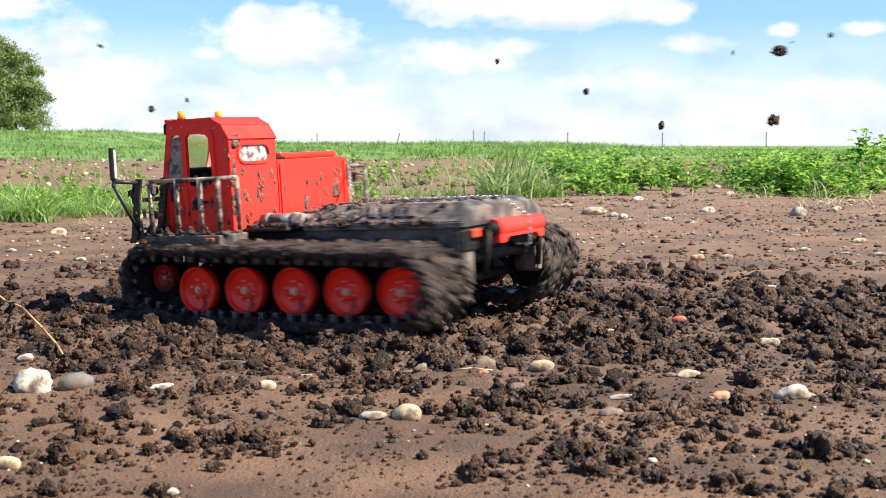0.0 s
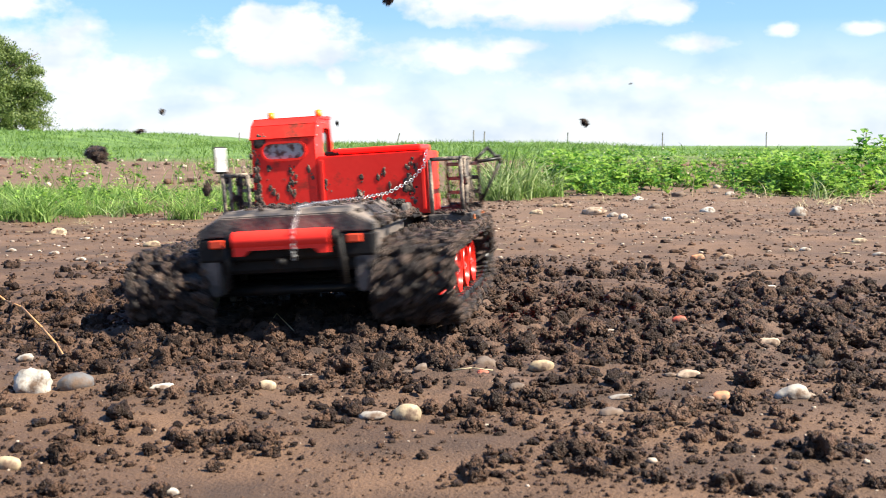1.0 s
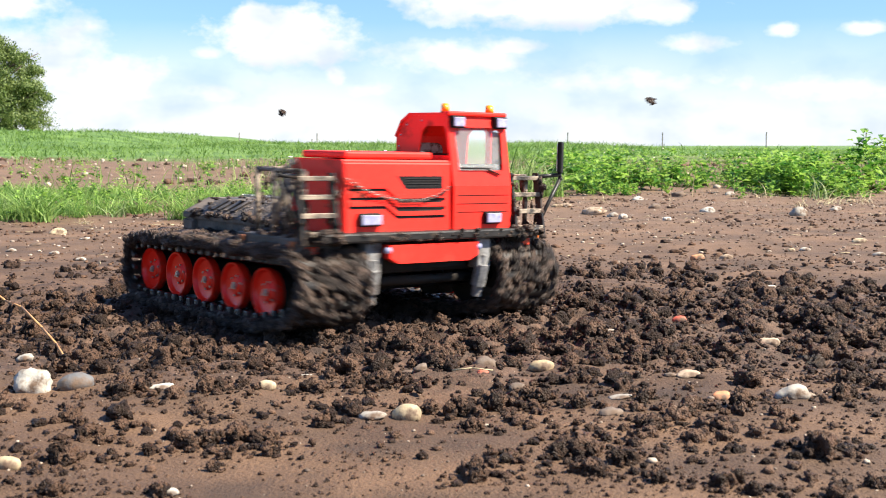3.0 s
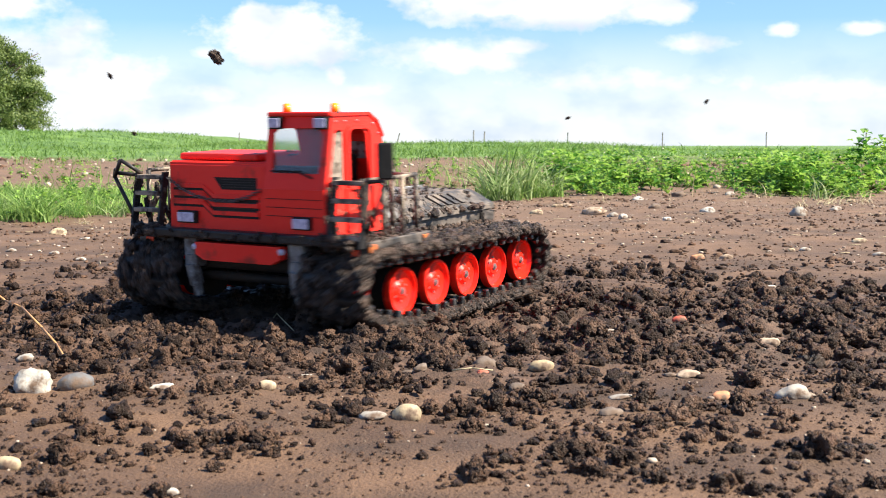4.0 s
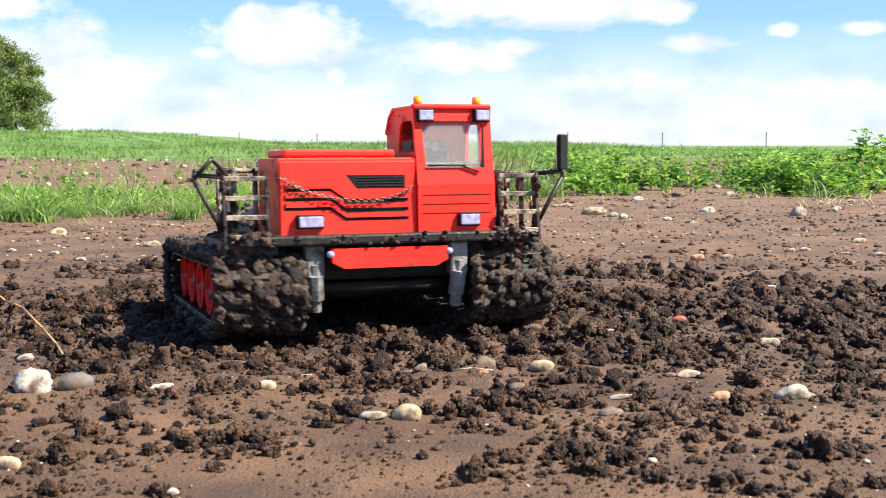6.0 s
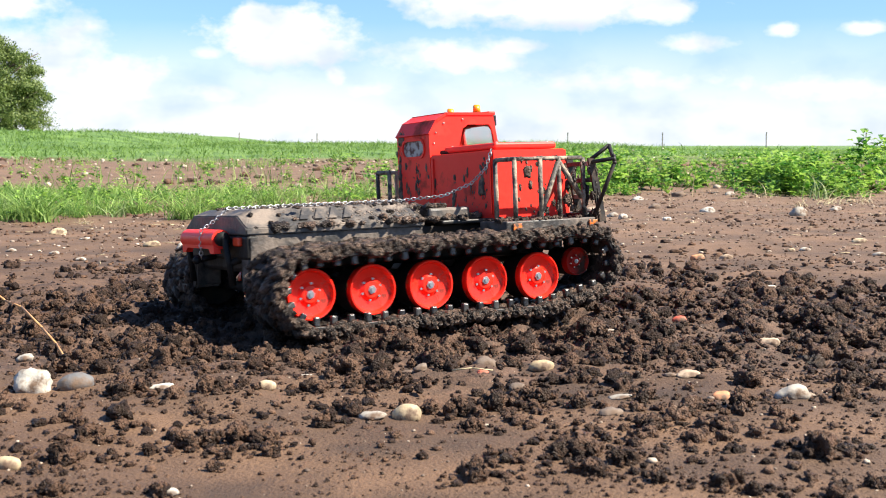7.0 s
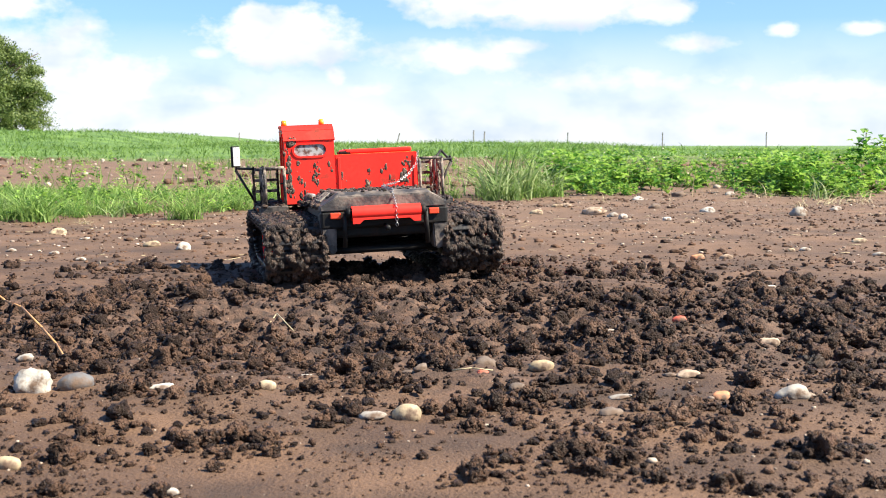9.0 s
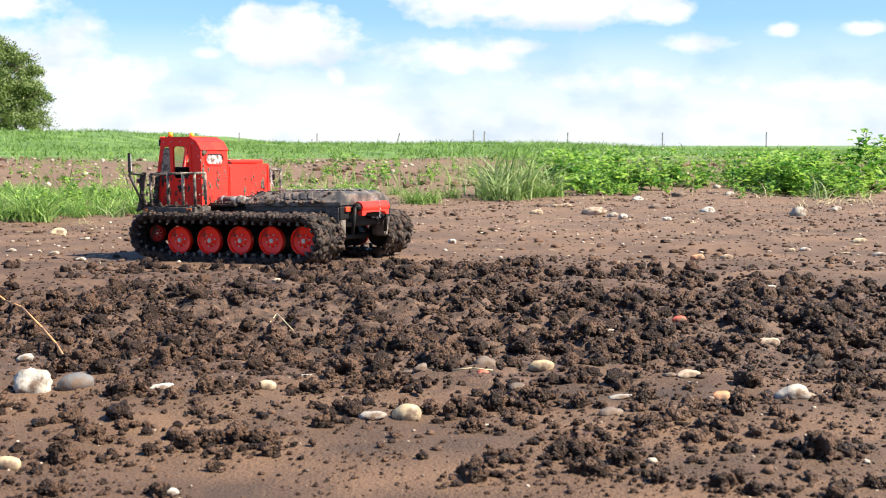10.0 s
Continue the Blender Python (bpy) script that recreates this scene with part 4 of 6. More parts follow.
V, F = blades(patch(110, -4.5, 3.4, 5.0, 14, 0.10, 0.26, lambda x, y: 0.5 + 0 * x), rng, 0.25, 0.012)
tagged(new("dry_stalks", mesh_np("dry_stalks", V, F, M_straw)), "thin dry grass stalks", "grass", kind="stuff")


def tuft(px, py, tall, count, label, mat=M_grass, wide=0.036, lean=1.05):
    x, y, z, k = spot(px, py)
    r = tall * k * 0.42
    p = np.stack([rng.normal(0, r * 0.5, count), rng.normal(0, r * 0.35, count), np.zeros(count), rng.uniform(0.45, 1.0, count) * tall * k], 1)
    V, F = blades(p, rng, lean, wide, 6)
    ob = new("grass_tuft", mesh_np("grass_tuft", V, F, mat))
    ob.matrix_world = pose(x, y, z - 0.005)
    return tagged(ob, label, "grass", "grass tufts")


for px, py, tall, count in ((905, 352, 62, 60), (870, 352, 54, 60), (945, 350, 58, 60), (985, 348, 54, 70), (735, 362, 52, 190), (760, 360, 46, 170), (800, 352, 46, 110), (330, 388, 70, 180), (60, 392, 86, 220),
                            (240, 380, 60, 160), (20, 380, 80, 200), (140, 385, 40, 90), (640, 350, 40, 90), (700, 345, 40, 80), (420, 372, 60, 130), (480, 362, 50, 100)):
    tuft(px, py, tall, count, "green grass tuft with arching blades")
for px, py, tall, count in ((895, 350, 122, 60), (918, 348, 100, 110), (868, 350, 92, 80), (945, 348, 84, 110), (890, 352, 80, 110), (60, 388, 70, 60), (20, 384, 62, 50), (205, 384, 46, 40), (1455, 352, 62, 26), (640, 352, 44, 30)):
    tuft(px, py, tall, count, "pale grass tuft with broad arching blades", M_pale_grass, 0.058, 0.85)
for px, py, tall, count in ((1470, 362, 54, 30), (1350, 352, 46, 30), (1420, 366, 40, 24), (1530, 356, 44, 24), (1180, 352, 30, 20), (1060, 356, 30, 20), (150, 396, 34, 30), (560, 372, 40, 24)):
    tuft(px, py, tall, count, "flattened tuft of dry straw at the soil edge", M_straw, 0.040, 3.2)


def weed(leaves, rng_, big=1.0):
    """Leafy weed of unit height: leaf quads folded along the midrib, on a stem."""
    vs, fs, n = [], [], 0
    for i in range(leaves):
        t = rng_.uniform(0.12, 1.0)
        a = rng_.uniform(0, 6.28)
        L = rng_.uniform(0.14, 0.32) * (1.25 - 0.6 * t) * big
        base = np.array([0.05 * math.cos(a * 3) + math.cos(a) * 0.22 * rng_.random(), 0.05 * math.sin(a * 3) + math.sin(a) * 0.22 * rng_.random(), t * 0.93])
        d = np.array([math.cos(a), math.sin(a), rng_.uniform(-0.35, 0.7)])
        d /= np.linalg.norm(d)
        s = np.cross(d, (0, 0, 1.0))
        s /= np.linalg.norm(s)
        up = np.cross(s, d)
        w = L * rng_.uniform(0.34, 0.56)
        q = [base, base + d * L * 0.45 + s * w + up * w * 0.35, base + d * L - up * L * 0.15, base + d * L * 0.45 - s * w + up * w * 0.35, base + d * L * 0.45]
        vs += q
        fs += [(n, n + 4, n + 1), (n + 4, n + 2, n + 1), (n, n + 3, n + 4), (n + 4, n + 3, n + 2)]
        n += 5
    for i in range(4):
        a = i * 1.7
        vs += [np.array([0.012 * math.cos(a + b), 0.012 * math.sin(a + b), 0]) for b in (0, 2.1)] + [np.array([0.18 * math.cos(a), 0.18 * math.sin(a), 0.9])]
        fs.append((n, n + 1, n + 2))
        n += 3
    return np.array(vs), np.array(fs)


WEEDS = [weed(34, rng) for _ in range(4)] + [weed(30, rng, 1.15) for _ in range(4)]


def weeds(name, places, label):
    vs, fs, n = [], [], 0
    for x, y, z, s in places:
        v, f = WEEDS[rng.integers(len(WEEDS))]
        m = spin(rng.uniform(-0.2, 0.2), rng.uniform(-0.2, 0.2), rng.uniform(0, 6.28))
        vs.append((v @ m.T) * s + (x, y, z))
        fs.append(f + n)
        n += len(v)
    return tagged(new(name, mesh_np(name, np.concatenate(vs), np.concatenate(fs), M_weed, False)), label, "weeds", kind="stuff")


def east(x, y):
    edge = 7.2 - 0.25 * smooth(1.2, 2.6, x) + 0.3 * vnoise(x * 1.3, 0 * x, seed=12)
    return (y > edge) * smooth(0.3, 1.3, x - (y - 7.2) * 0.02) * np.clip(0.18 + 1.9 * vnoise(x * 2.4, y * 2.0, seed=25), 0.02, 1)


weeds("weed_bed", patch(1900, 0.3, 5.2, 6.8, 10.0, 0.06, 0.27, east), "dense bed of bright green leafy weeds")
weeds("edge_weeds", patch(700, 0.7, 5.0, 6.45, 7.4, 0.035, 0.10, lambda x, y: np.clip(0.1 + 1.6 * vnoise(x * 3.1, y * 3.1, seed=52), 0, 1) * smooth(6.45, 7.1, y)), "low sprawling green weeds at the soil edge")
weeds("far_weeds", patch(1700, 0.8, 9.0, 10.0, 19.0, 0.05, 0.14, lambda x, y: np.clip(0.4 + 1.4 * vnoise(x * 1.1, y * 1.1, seed=26), 0.05, 1)), "green leafy weeds at the field edge")
weeds("strip_weeds", patch(1100, -4.5, -0.3, 4.6, 7.6, 0.05, 0.12, lambda x, y: west(x, y) * 0.8), "low leafy weeds in the grass strip")
weeds("bank_weeds", patch(260, -5.0, 2.0, 8.5, 17.0, 0.06, 0.16, lambda x, y: 1.0 * (tufty(x, y, 27, 0.7) > 0.6)), "small leafy weeds on the bank")
pl = patch(260, 0.6, 5.0, 7.2, 10.5, 0.005, 0.008, lambda x, y: 0.6 * tufty(x, y, 25, 1.6))
pl[:, 2] += rng.uniform(0.1, 0.24, len(pl))
v, f = scattered([ICO[1]], pl, rng)
tagged(new("flower_heads", mesh_np("flower_heads", v, f, M_flower)), "tiny pale flower heads among weeds", "weeds", kind="stuff")


def tall_weed(px, py, tall, leaves):
    x, y, z, k = spot(px, py)
    v, f = weed(leaves, rng)
    ob = new("weed_plant", mesh_np("weed_plant", v * (0.8, 0.8, 1.0) * tall * k, f, M_weed, False))
    ob.matrix_world = pose(x, y, z - 0.003)
    return tagged(ob, "tall leafy green weed above the weed bed", "weed", "tall weeds")


for px, py, tall, leaves in ((1530, 338, 112, 90), (1560, 336, 100, 80), (1500, 338, 80, 70), (1440, 340, 80, 70), (1380, 340, 72, 60), (1300, 342, 66, 60), (1230, 342, 64, 60), (1180, 343, 58, 50), (1090, 344, 84, 70), (1050, 346, 60, 50)):
    tall_weed(px, py, tall, leaves)


# ---- tree and fence ----
def tree(x, y, tall, wide):
    z = float(height(x, y))
    top = new("tree")
    top.matrix_world = pose(x, y, z)
    bm = bmesh.new()
    rod(bm, (0, 0, -0.1), (0.05, 0, tall * 0.35), 0.13, 9, 0.09)
    rod(bm, (0.05, 0, tall * 0.34), (0.0, 0.1, tall * 0.75), 0.09, 8, 0.03)
    for i in range(9):
        a = i * 2.4
        rod(bm, (0.03, 0.0, tall * (0.2 + 0.05 * i)), (math.cos(a) * wide * 0.36, math.sin(a) * wide * 0.36, tall * (0.42 + 0.05 * i)), 0.045, 6, 0.012)
    part("trunk", bm, M_bark, top, "grey-brown trunk and limbs", True)
    r = np.random.default_rng(5)
    vs, fs, n = [], [], 0
    heads = []
    for i in range(240):
        a, q, h = r.uniform(0, 6.28), math.sqrt(r.random()), r.random()
        prof = math.sin(math.pi * min(1, 0.22 + 0.78 * h)) ** 0.55 * (1 - 0.25 * h)
        heads.append((math.cos(a) * q * wide * 0.5 * prof, math.sin(a) * q * wide * 0.5 * prof, tall * (0.02 + 0.93 * h), r.uniform(0.14, 0.32)))
    for hx, hy, hz, hr in heads:
        m = 340
        d = r.normal(0, 1, (m, 3))
        d /= np.linalg.norm(d, axis=1)[:, None]
        c = np.array((hx, hy, hz)) + d * hr * r.uniform(0.2, 1.5, (m, 1)) * (1, 1, 0.8)
        a = r.normal(0, 1, (m, 3))
        a /= np.linalg.norm(a, axis=1)[:, None]
        b = np.cross(a, d)
        b /= np.linalg.norm(b, axis=1)[:, None] + 1e-6
        s = r.uniform(0.022, 0.050, (m, 1))
        vs.append(np.stack([c - a * s, c + b * s * 0.5, c + a * s, c - b * s * 0.5], 1).reshape(-1, 3))
        fs.append(np.arange(m * 4).reshape(m, 4) + n)
        n += m * 4
    crown = new("crown", mesh_np("crown", np.concatenate(vs), np.concatenate(fs), M_leaf, False))
    crown.parent = top
    return tagged(top, "dense dark green bushy tree behind the meadow", "tree")


tree(-13.75, 38.0, 3.0, 3.7)


def fence_post(px, top, tall, lean=0.0, wide=0.05, label="thin weathered fence post on the meadow rise"):
    y = 46.0
    x = (px - 784) / FOCAL * y
    zt = EYE + (258 - top) / FOCAL * y
    z0 = float(height(x, y)) - 0.05
    bm = bmesh.new()
    rod(bm, (0, 0, 0), (lean, 0.01, zt - z0), wide / 2, 7, wide * 0.42)
    rod(bm, (lean - 0.005, 0, zt - z0 - 0.06), (lean + 0.02, 0, zt - z0 - 0.02), wide * 0.3, 5)
    ob = part("fence_post", bm, M_post, None)
    ob.matrix_world = pose(x, y, z0)
    return tagged(ob, label, "post", "fence posts")


for px, top, lean in ((293, 236, 0), (425, 235, 0), (562, 236, 0), (553, 246, 0), (702, 236, 0.12), (838, 231, 0.0), (856, 233, 0.03), (1004, 235, 0), (1171, 235, 0), (1354, 234, 0.0), (1530, 235, 0)):
    fence_post(px, top, 26, lean)
fence_post(439, 250, 14, 0, 0.09, "short pale marker post in the meadow")


# ---- the tracked vehicle: x forward, y left, z up, origin at the first road wheel's axle line ----
vehicle = tagged(new("tracked_vehicle"), "red mud-spattered tracked all-terrain carrier model with black deck, on churned mud", "tracked vehicle")
PITCH, HALF, WHEEL_R = 0.09, 0.190, 0.0345
CAB_L, CAB_R, CAB_B, FLOOR = 0.150, 0.042, -0.033, 0.083


def on_side(v):
    """Places a sheet drawn in (x, z) at the lateral place v, its thickness towards +y."""
    return Matrix(((1, 0, 0, 0), (0, 0, 1, v), (0, 1, 0, 0), (0, 0, 0, 1)))


def on_front(u, lean=0.0, w0=0.0):
    """Places a sheet drawn in (y, z) facing forward at u; lean tips its top back by that slope from height w0."""
    return Matrix(((0, -lean, 1, u + lean * w0), (1, 0, 0, 0), (0, 1, 0, 0), (0, 0, 0, 1)))


def add_hull():
    bm = bmesh.new()
    box(bm, -0.400, 0.085, -0.100, 0.100, 0.026, 0.080, 0.006)
    box(bm, -0.405, -0.030, -0.112, 0.112, 0.050, 0.079, 0.004)
    part("hull", bm, M_hull, vehicle, "black lower hull between the tracks")
    for i in range(6):
        u, w = (-i * PITCH, 0.0) if i < 5 else (0.081, 0.016)
        bm = bmesh.new()
        rod(bm, (u, -HALF + 0.03, w), (u, HALF - 0.03, w), 0.007, 8)
        for s in (1, -1):
            rod(bm, (u, s * 0.108, w), (u + (0.035 if i < 5 else -0.03), s * 0.108, 0.04), 0.006, 6)
        part("axle", bm, M_hull, vehicle, "black axle with swing arms", True)
    bm = bmesh.new()
    box(bm, -0.115, 0.100, -0.130, 0.130, 0.0795, 0.0855, 0.002)
    part("deck_plate", bm, M_black, vehicle)


def add_cab():
    cab = None
    side = [(0.108, FLOOR), (0.105, 0.150), (0.086, 0.252), (0.000, 0.252), (-0.021, 0.240), (CAB_B, 0.220), (CAB_B, FLOOR)]
    win_a = [(0.096, 0.158), (0.083, 0.226), (0.079, 0.231), (0.066, 0.231), (0.063, 0.227), (0.063, 0.158)]
    win_b = [(0.051, 0.152), (0.051, 0.226), (0.047, 0.231), (0.016, 0.231), (0.008, 0.224), (0.002, 0.160), (0.006, 0.152)]
    bm = bmesh.new()
    panel(bm, side, [win_a, win_b], 0.003, on_side(CAB_L - 0.003))
    cab = part("cab_side", bm, M_red, vehicle, "red cab side with door windows")
    bm = bmesh.new()
    panel(bm, side, [[(0.094, 0.193), (0.086, 0.228), (0.081, 0.235), (0.040, 0.235), (0.030, 0.228), (0.022, 0.198), (0.026, 0.193)]], 0.003, on_side(CAB_R))
    part("cab_side", bm, M_red, vehicle, "red inner cab side with small window")
    # door ribs and trim proud of the side
    for u0, u1 in ((0.098, 0.091), (0.060, 0.053), (-0.003, -0.010)):
        bm = bmesh.new()
        box(bm, u1, u0, CAB_L, CAB_L + 0.003, 0.090, 0.150, 0.0008)
        part("door_rib", bm, M_red, vehicle)
    bm = bmesh.new()
    panel(bm, oval(-0.004, 0.057, 0.147, 0.237, 3, 0.012), [oval(0.0015, 0.0515, 0.1525, 0.2315, 3, 0.009)], 0.003, on_side(CAB_L))
    part("window_frame", bm, M_red, vehicle)
    bm = bmesh.new()
    panel(bm, [(0.096, 0.160), (0.084, 0.226), (0.065, 0.229), (0.064, 0.160)], [], 0.001, on_side(CAB_L - 0.0022))
    part("window_pane", bm, M_mudpane, cab, "quarter window smeared over with dried pale mud")
    bm = bmesh.new()
    rod(bm, (0.015, CAB_L + 0.001, 0.128), (0.015, CAB_L + 0.008, 0.128), 0.002, 6)
    rod(bm, (0.015, CAB_L + 0.008, 0.128), (0.030, CAB_L + 0.008, 0.128), 0.002, 6)
    part("door_handle", bm, M_black, cab, "black door handle", True)
    # rear wall with slot window
    bm = bmesh.new()
    panel(bm, [(CAB_R + 0.003, FLOOR), (CAB_L - 0.003, FLOOR), (CAB_L - 0.003, 0.221), (CAB_R + 0.003, 0.221)], [oval(0.060, 0.130, 0.186, 0.211, 4)], 0.003, on_front(CAB_B))
    rear = part("cab_rear", bm, M_red, vehicle, "red cab rear wall with rounded slot window")
    bm = bmesh.new()
    panel(bm, oval(0.056, 0.134, 0.182, 0.215, 4), [oval(0.060, 0.130, 0.186, 0.211, 4)], 0.002, on_front(CAB_B - 0.002))
    part("window_frame", bm, M_red, rear)
    bm = bmesh.new()
    panel(bm, oval(0.059, 0.131, 0.185, 0.212, 4), [], 0.001, on_front(CAB_B + 0.001))
    part("window_pane", bm, M_pane, rear, "mud-covered rear window pane")
    # roof in three facets
    bm = bmesh.new()
    for (ua, wa), (ub, wb) in (((0.090, 0.2545), (-0.002, 0.2545)), ((0.000, 0.2545), (-0.022, 0.2425)), ((-0.021, 0.243), (-0.0355, 0.2205))):
        a, b = Vector((ua, 0, wa)), Vector((ub, 0, wb))
        d = (b - a).normalized()
        nrm = Vector((-d.z, 0, d.x)) if d.x > 0 else Vector((d.z, 0, -d.x))
        vs = [bm.verts.new((q.x, y, q.z)) for q in (a, b, b - nrm * 0.004, a - nrm * 0.004) for y in (CAB_R - 0.002, CAB_L + 0.002)]
        bmesh.ops.convex_hull(bm, input=vs)
    roof = part("cab_roof", bm, M_red, vehicle, "red cab roof with sloped rear edge")
    # front: lower panel, windscreen frame, glass
    bm = bmesh.new()
    panel(bm, [(CAB_R, FLOOR), (CAB_L, FLOOR), (CAB_L, 0.150), (CAB_R, 0.150)], [], 0.003, on_front(0.106))
    front = part("cab_front", bm, M_red, vehicle, "red cab front panel")
    bm = bmesh.new()
    for w in (0.112, 0.124, 0.136):
        box(bm, 0.1088, 0.1096, CAB_R + 0.006, CAB_L - 0.006, w, w + 0.0008, 0)
    part("panel_groove", bm, M_hull, front)
    lean = (0.105 - 0.086) / 0.102
    ws = [(CAB_R + 0.013, 0.172), (CAB_L - 0.013, 0.172), (CAB_L - 0.010, 0.226), (CAB_L - 0.018, 0.234), (CAB_R + 0.018, 0.234), (CAB_R + 0.010, 0.226)]
    bm = bmesh.new()
    panel(bm, [(CAB_R, 0.150), (CAB_L, 0.150), (CAB_L, 0.252), (CAB_R, 0.252)], [ws], 0.003, on_front(0.105, lean, 0.150))
    wf = part("windscreen_frame", bm, M_red, vehicle)
    bm = bmesh.new()
    panel(bm, [(CAB_R + 0.004, 0.154), (CAB_L - 0.004, 0.154), (CAB_L - 0.004, 0.246), (CAB_R + 0.004, 0.246)], [], 0.001, on_front(0.103, lean, 0.150))
    glass_pane = part("windscreen", bm, M_glass, wf, "dusty windscreen glass")
    glass_pane.visible_shadow = False
    bm = bmesh.new()
    rod(bm, (0.1075, 0.128, 0.166), (0.1060, 0.105, 0.174), 0.0014, 6)
    rod(bm, (0.1062, 0.056, 0.175), (0.1060, 0.110, 0.175), 0.0013, 6)
    part("wiper", bm, M_hull, wf, "black wiper", True)
    # seat and dash inside
    bm = bmesh.new()
    box(bm, -0.012, 0.008, 0.070, 0.122, 0.110, 0.195, 0.006)
    box(bm, -0.012, 0.042, 0.070, 0.122, 0.105, 0.125, 0.006)
    part("seat", bm, M_hull, vehicle, "black driver seat")
    bm = bmesh.new()
    box(bm, 0.074, 0.097, CAB_R + 0.006, CAB_L - 0.006, 0.120, 0.181, 0.004)
    rod(bm, (0.074, 0.098, 0.158), (0.064, 0.098, 0.163), 0.011, 14)
    part("dashboard", bm, M_hull, vehicle, "black dashboard and steering wheel")
    # rivets along the edges of the cab
    for u, w in ((0.080, 0.243), (0.030, 0.243), (-0.008, 0.238), (-0.022, 0.224), (-0.026, 0.205), (0.058, 0.243), (-0.026, 0.150), (-0.026, 0.110)):
        part("rivet", ball(bmesh.new(), (u, CAB_L + 0.0005, w), 0.0017, 2), M_steel, cab, "", True)
    for u, w in ((0.030, 0.243), (-0.006, 0.237), (-0.021, 0.222), (-0.025, 0.205)):
        part("rivet", ball(bmesh.new(), (u, CAB_R - 0.0005, w), 0.0017, 2), M_steel, cab, "", True)
    for v in (0.140, 0.056):
        bm = bmesh.new()
        rod(bm, (0.067, v, 0.252), (0.067, v, 0.256), 0.0072, 14)
        base = part("beacon_base", bm, M_hull, vehicle, "", True)
        bm = bmesh.new()
        rod(bm, (0.067, v, 0.255), (0.067, v, 0.2680), 0.0064, 14, 0.0056)
        bmesh.ops.bevel(bm, geom=[e for e in bm.edges if e.verts[0].co.z > 0.267 and e.verts[1].co.z > 0.267], offset=0.0012, segments=2, affect="EDGES")
        part("beacon", bm, M_orange, base, "amber beacon lens", True)
    for v in (0.137, 0.057):
        lamp(0.095, v, 0.2415, 0.010, 0.0075)
    bm = bmesh.new()
    box(bm, 0.080, 0.094, CAB_R - 0.001, CAB_L + 0.001, 0.2500, 0.2565, 0.002)
    part("visor", bm, M_red, roof)


def lamp(u, v, w, a, b, deep=0.006):
    bm = bmesh.new()
    box(bm, u - deep, u + deep * 0.5, v - a - 0.0015, v + a + 0.0015, w - b - 0.0012, w + b + 0.0012, 0.0012)
    case = part("headlight", bm, M_hull, vehicle, "rectangular headlight")
    bm = bmesh.new()
    box(bm, u + deep * 0.5, u + deep * 0.5 + 0.003, v - a * 0.95, v + a * 0.95, w - b * 0.9, w + b * 0.9, 0.0014)
    part("lens", bm, M_lens, case, "clear lens")


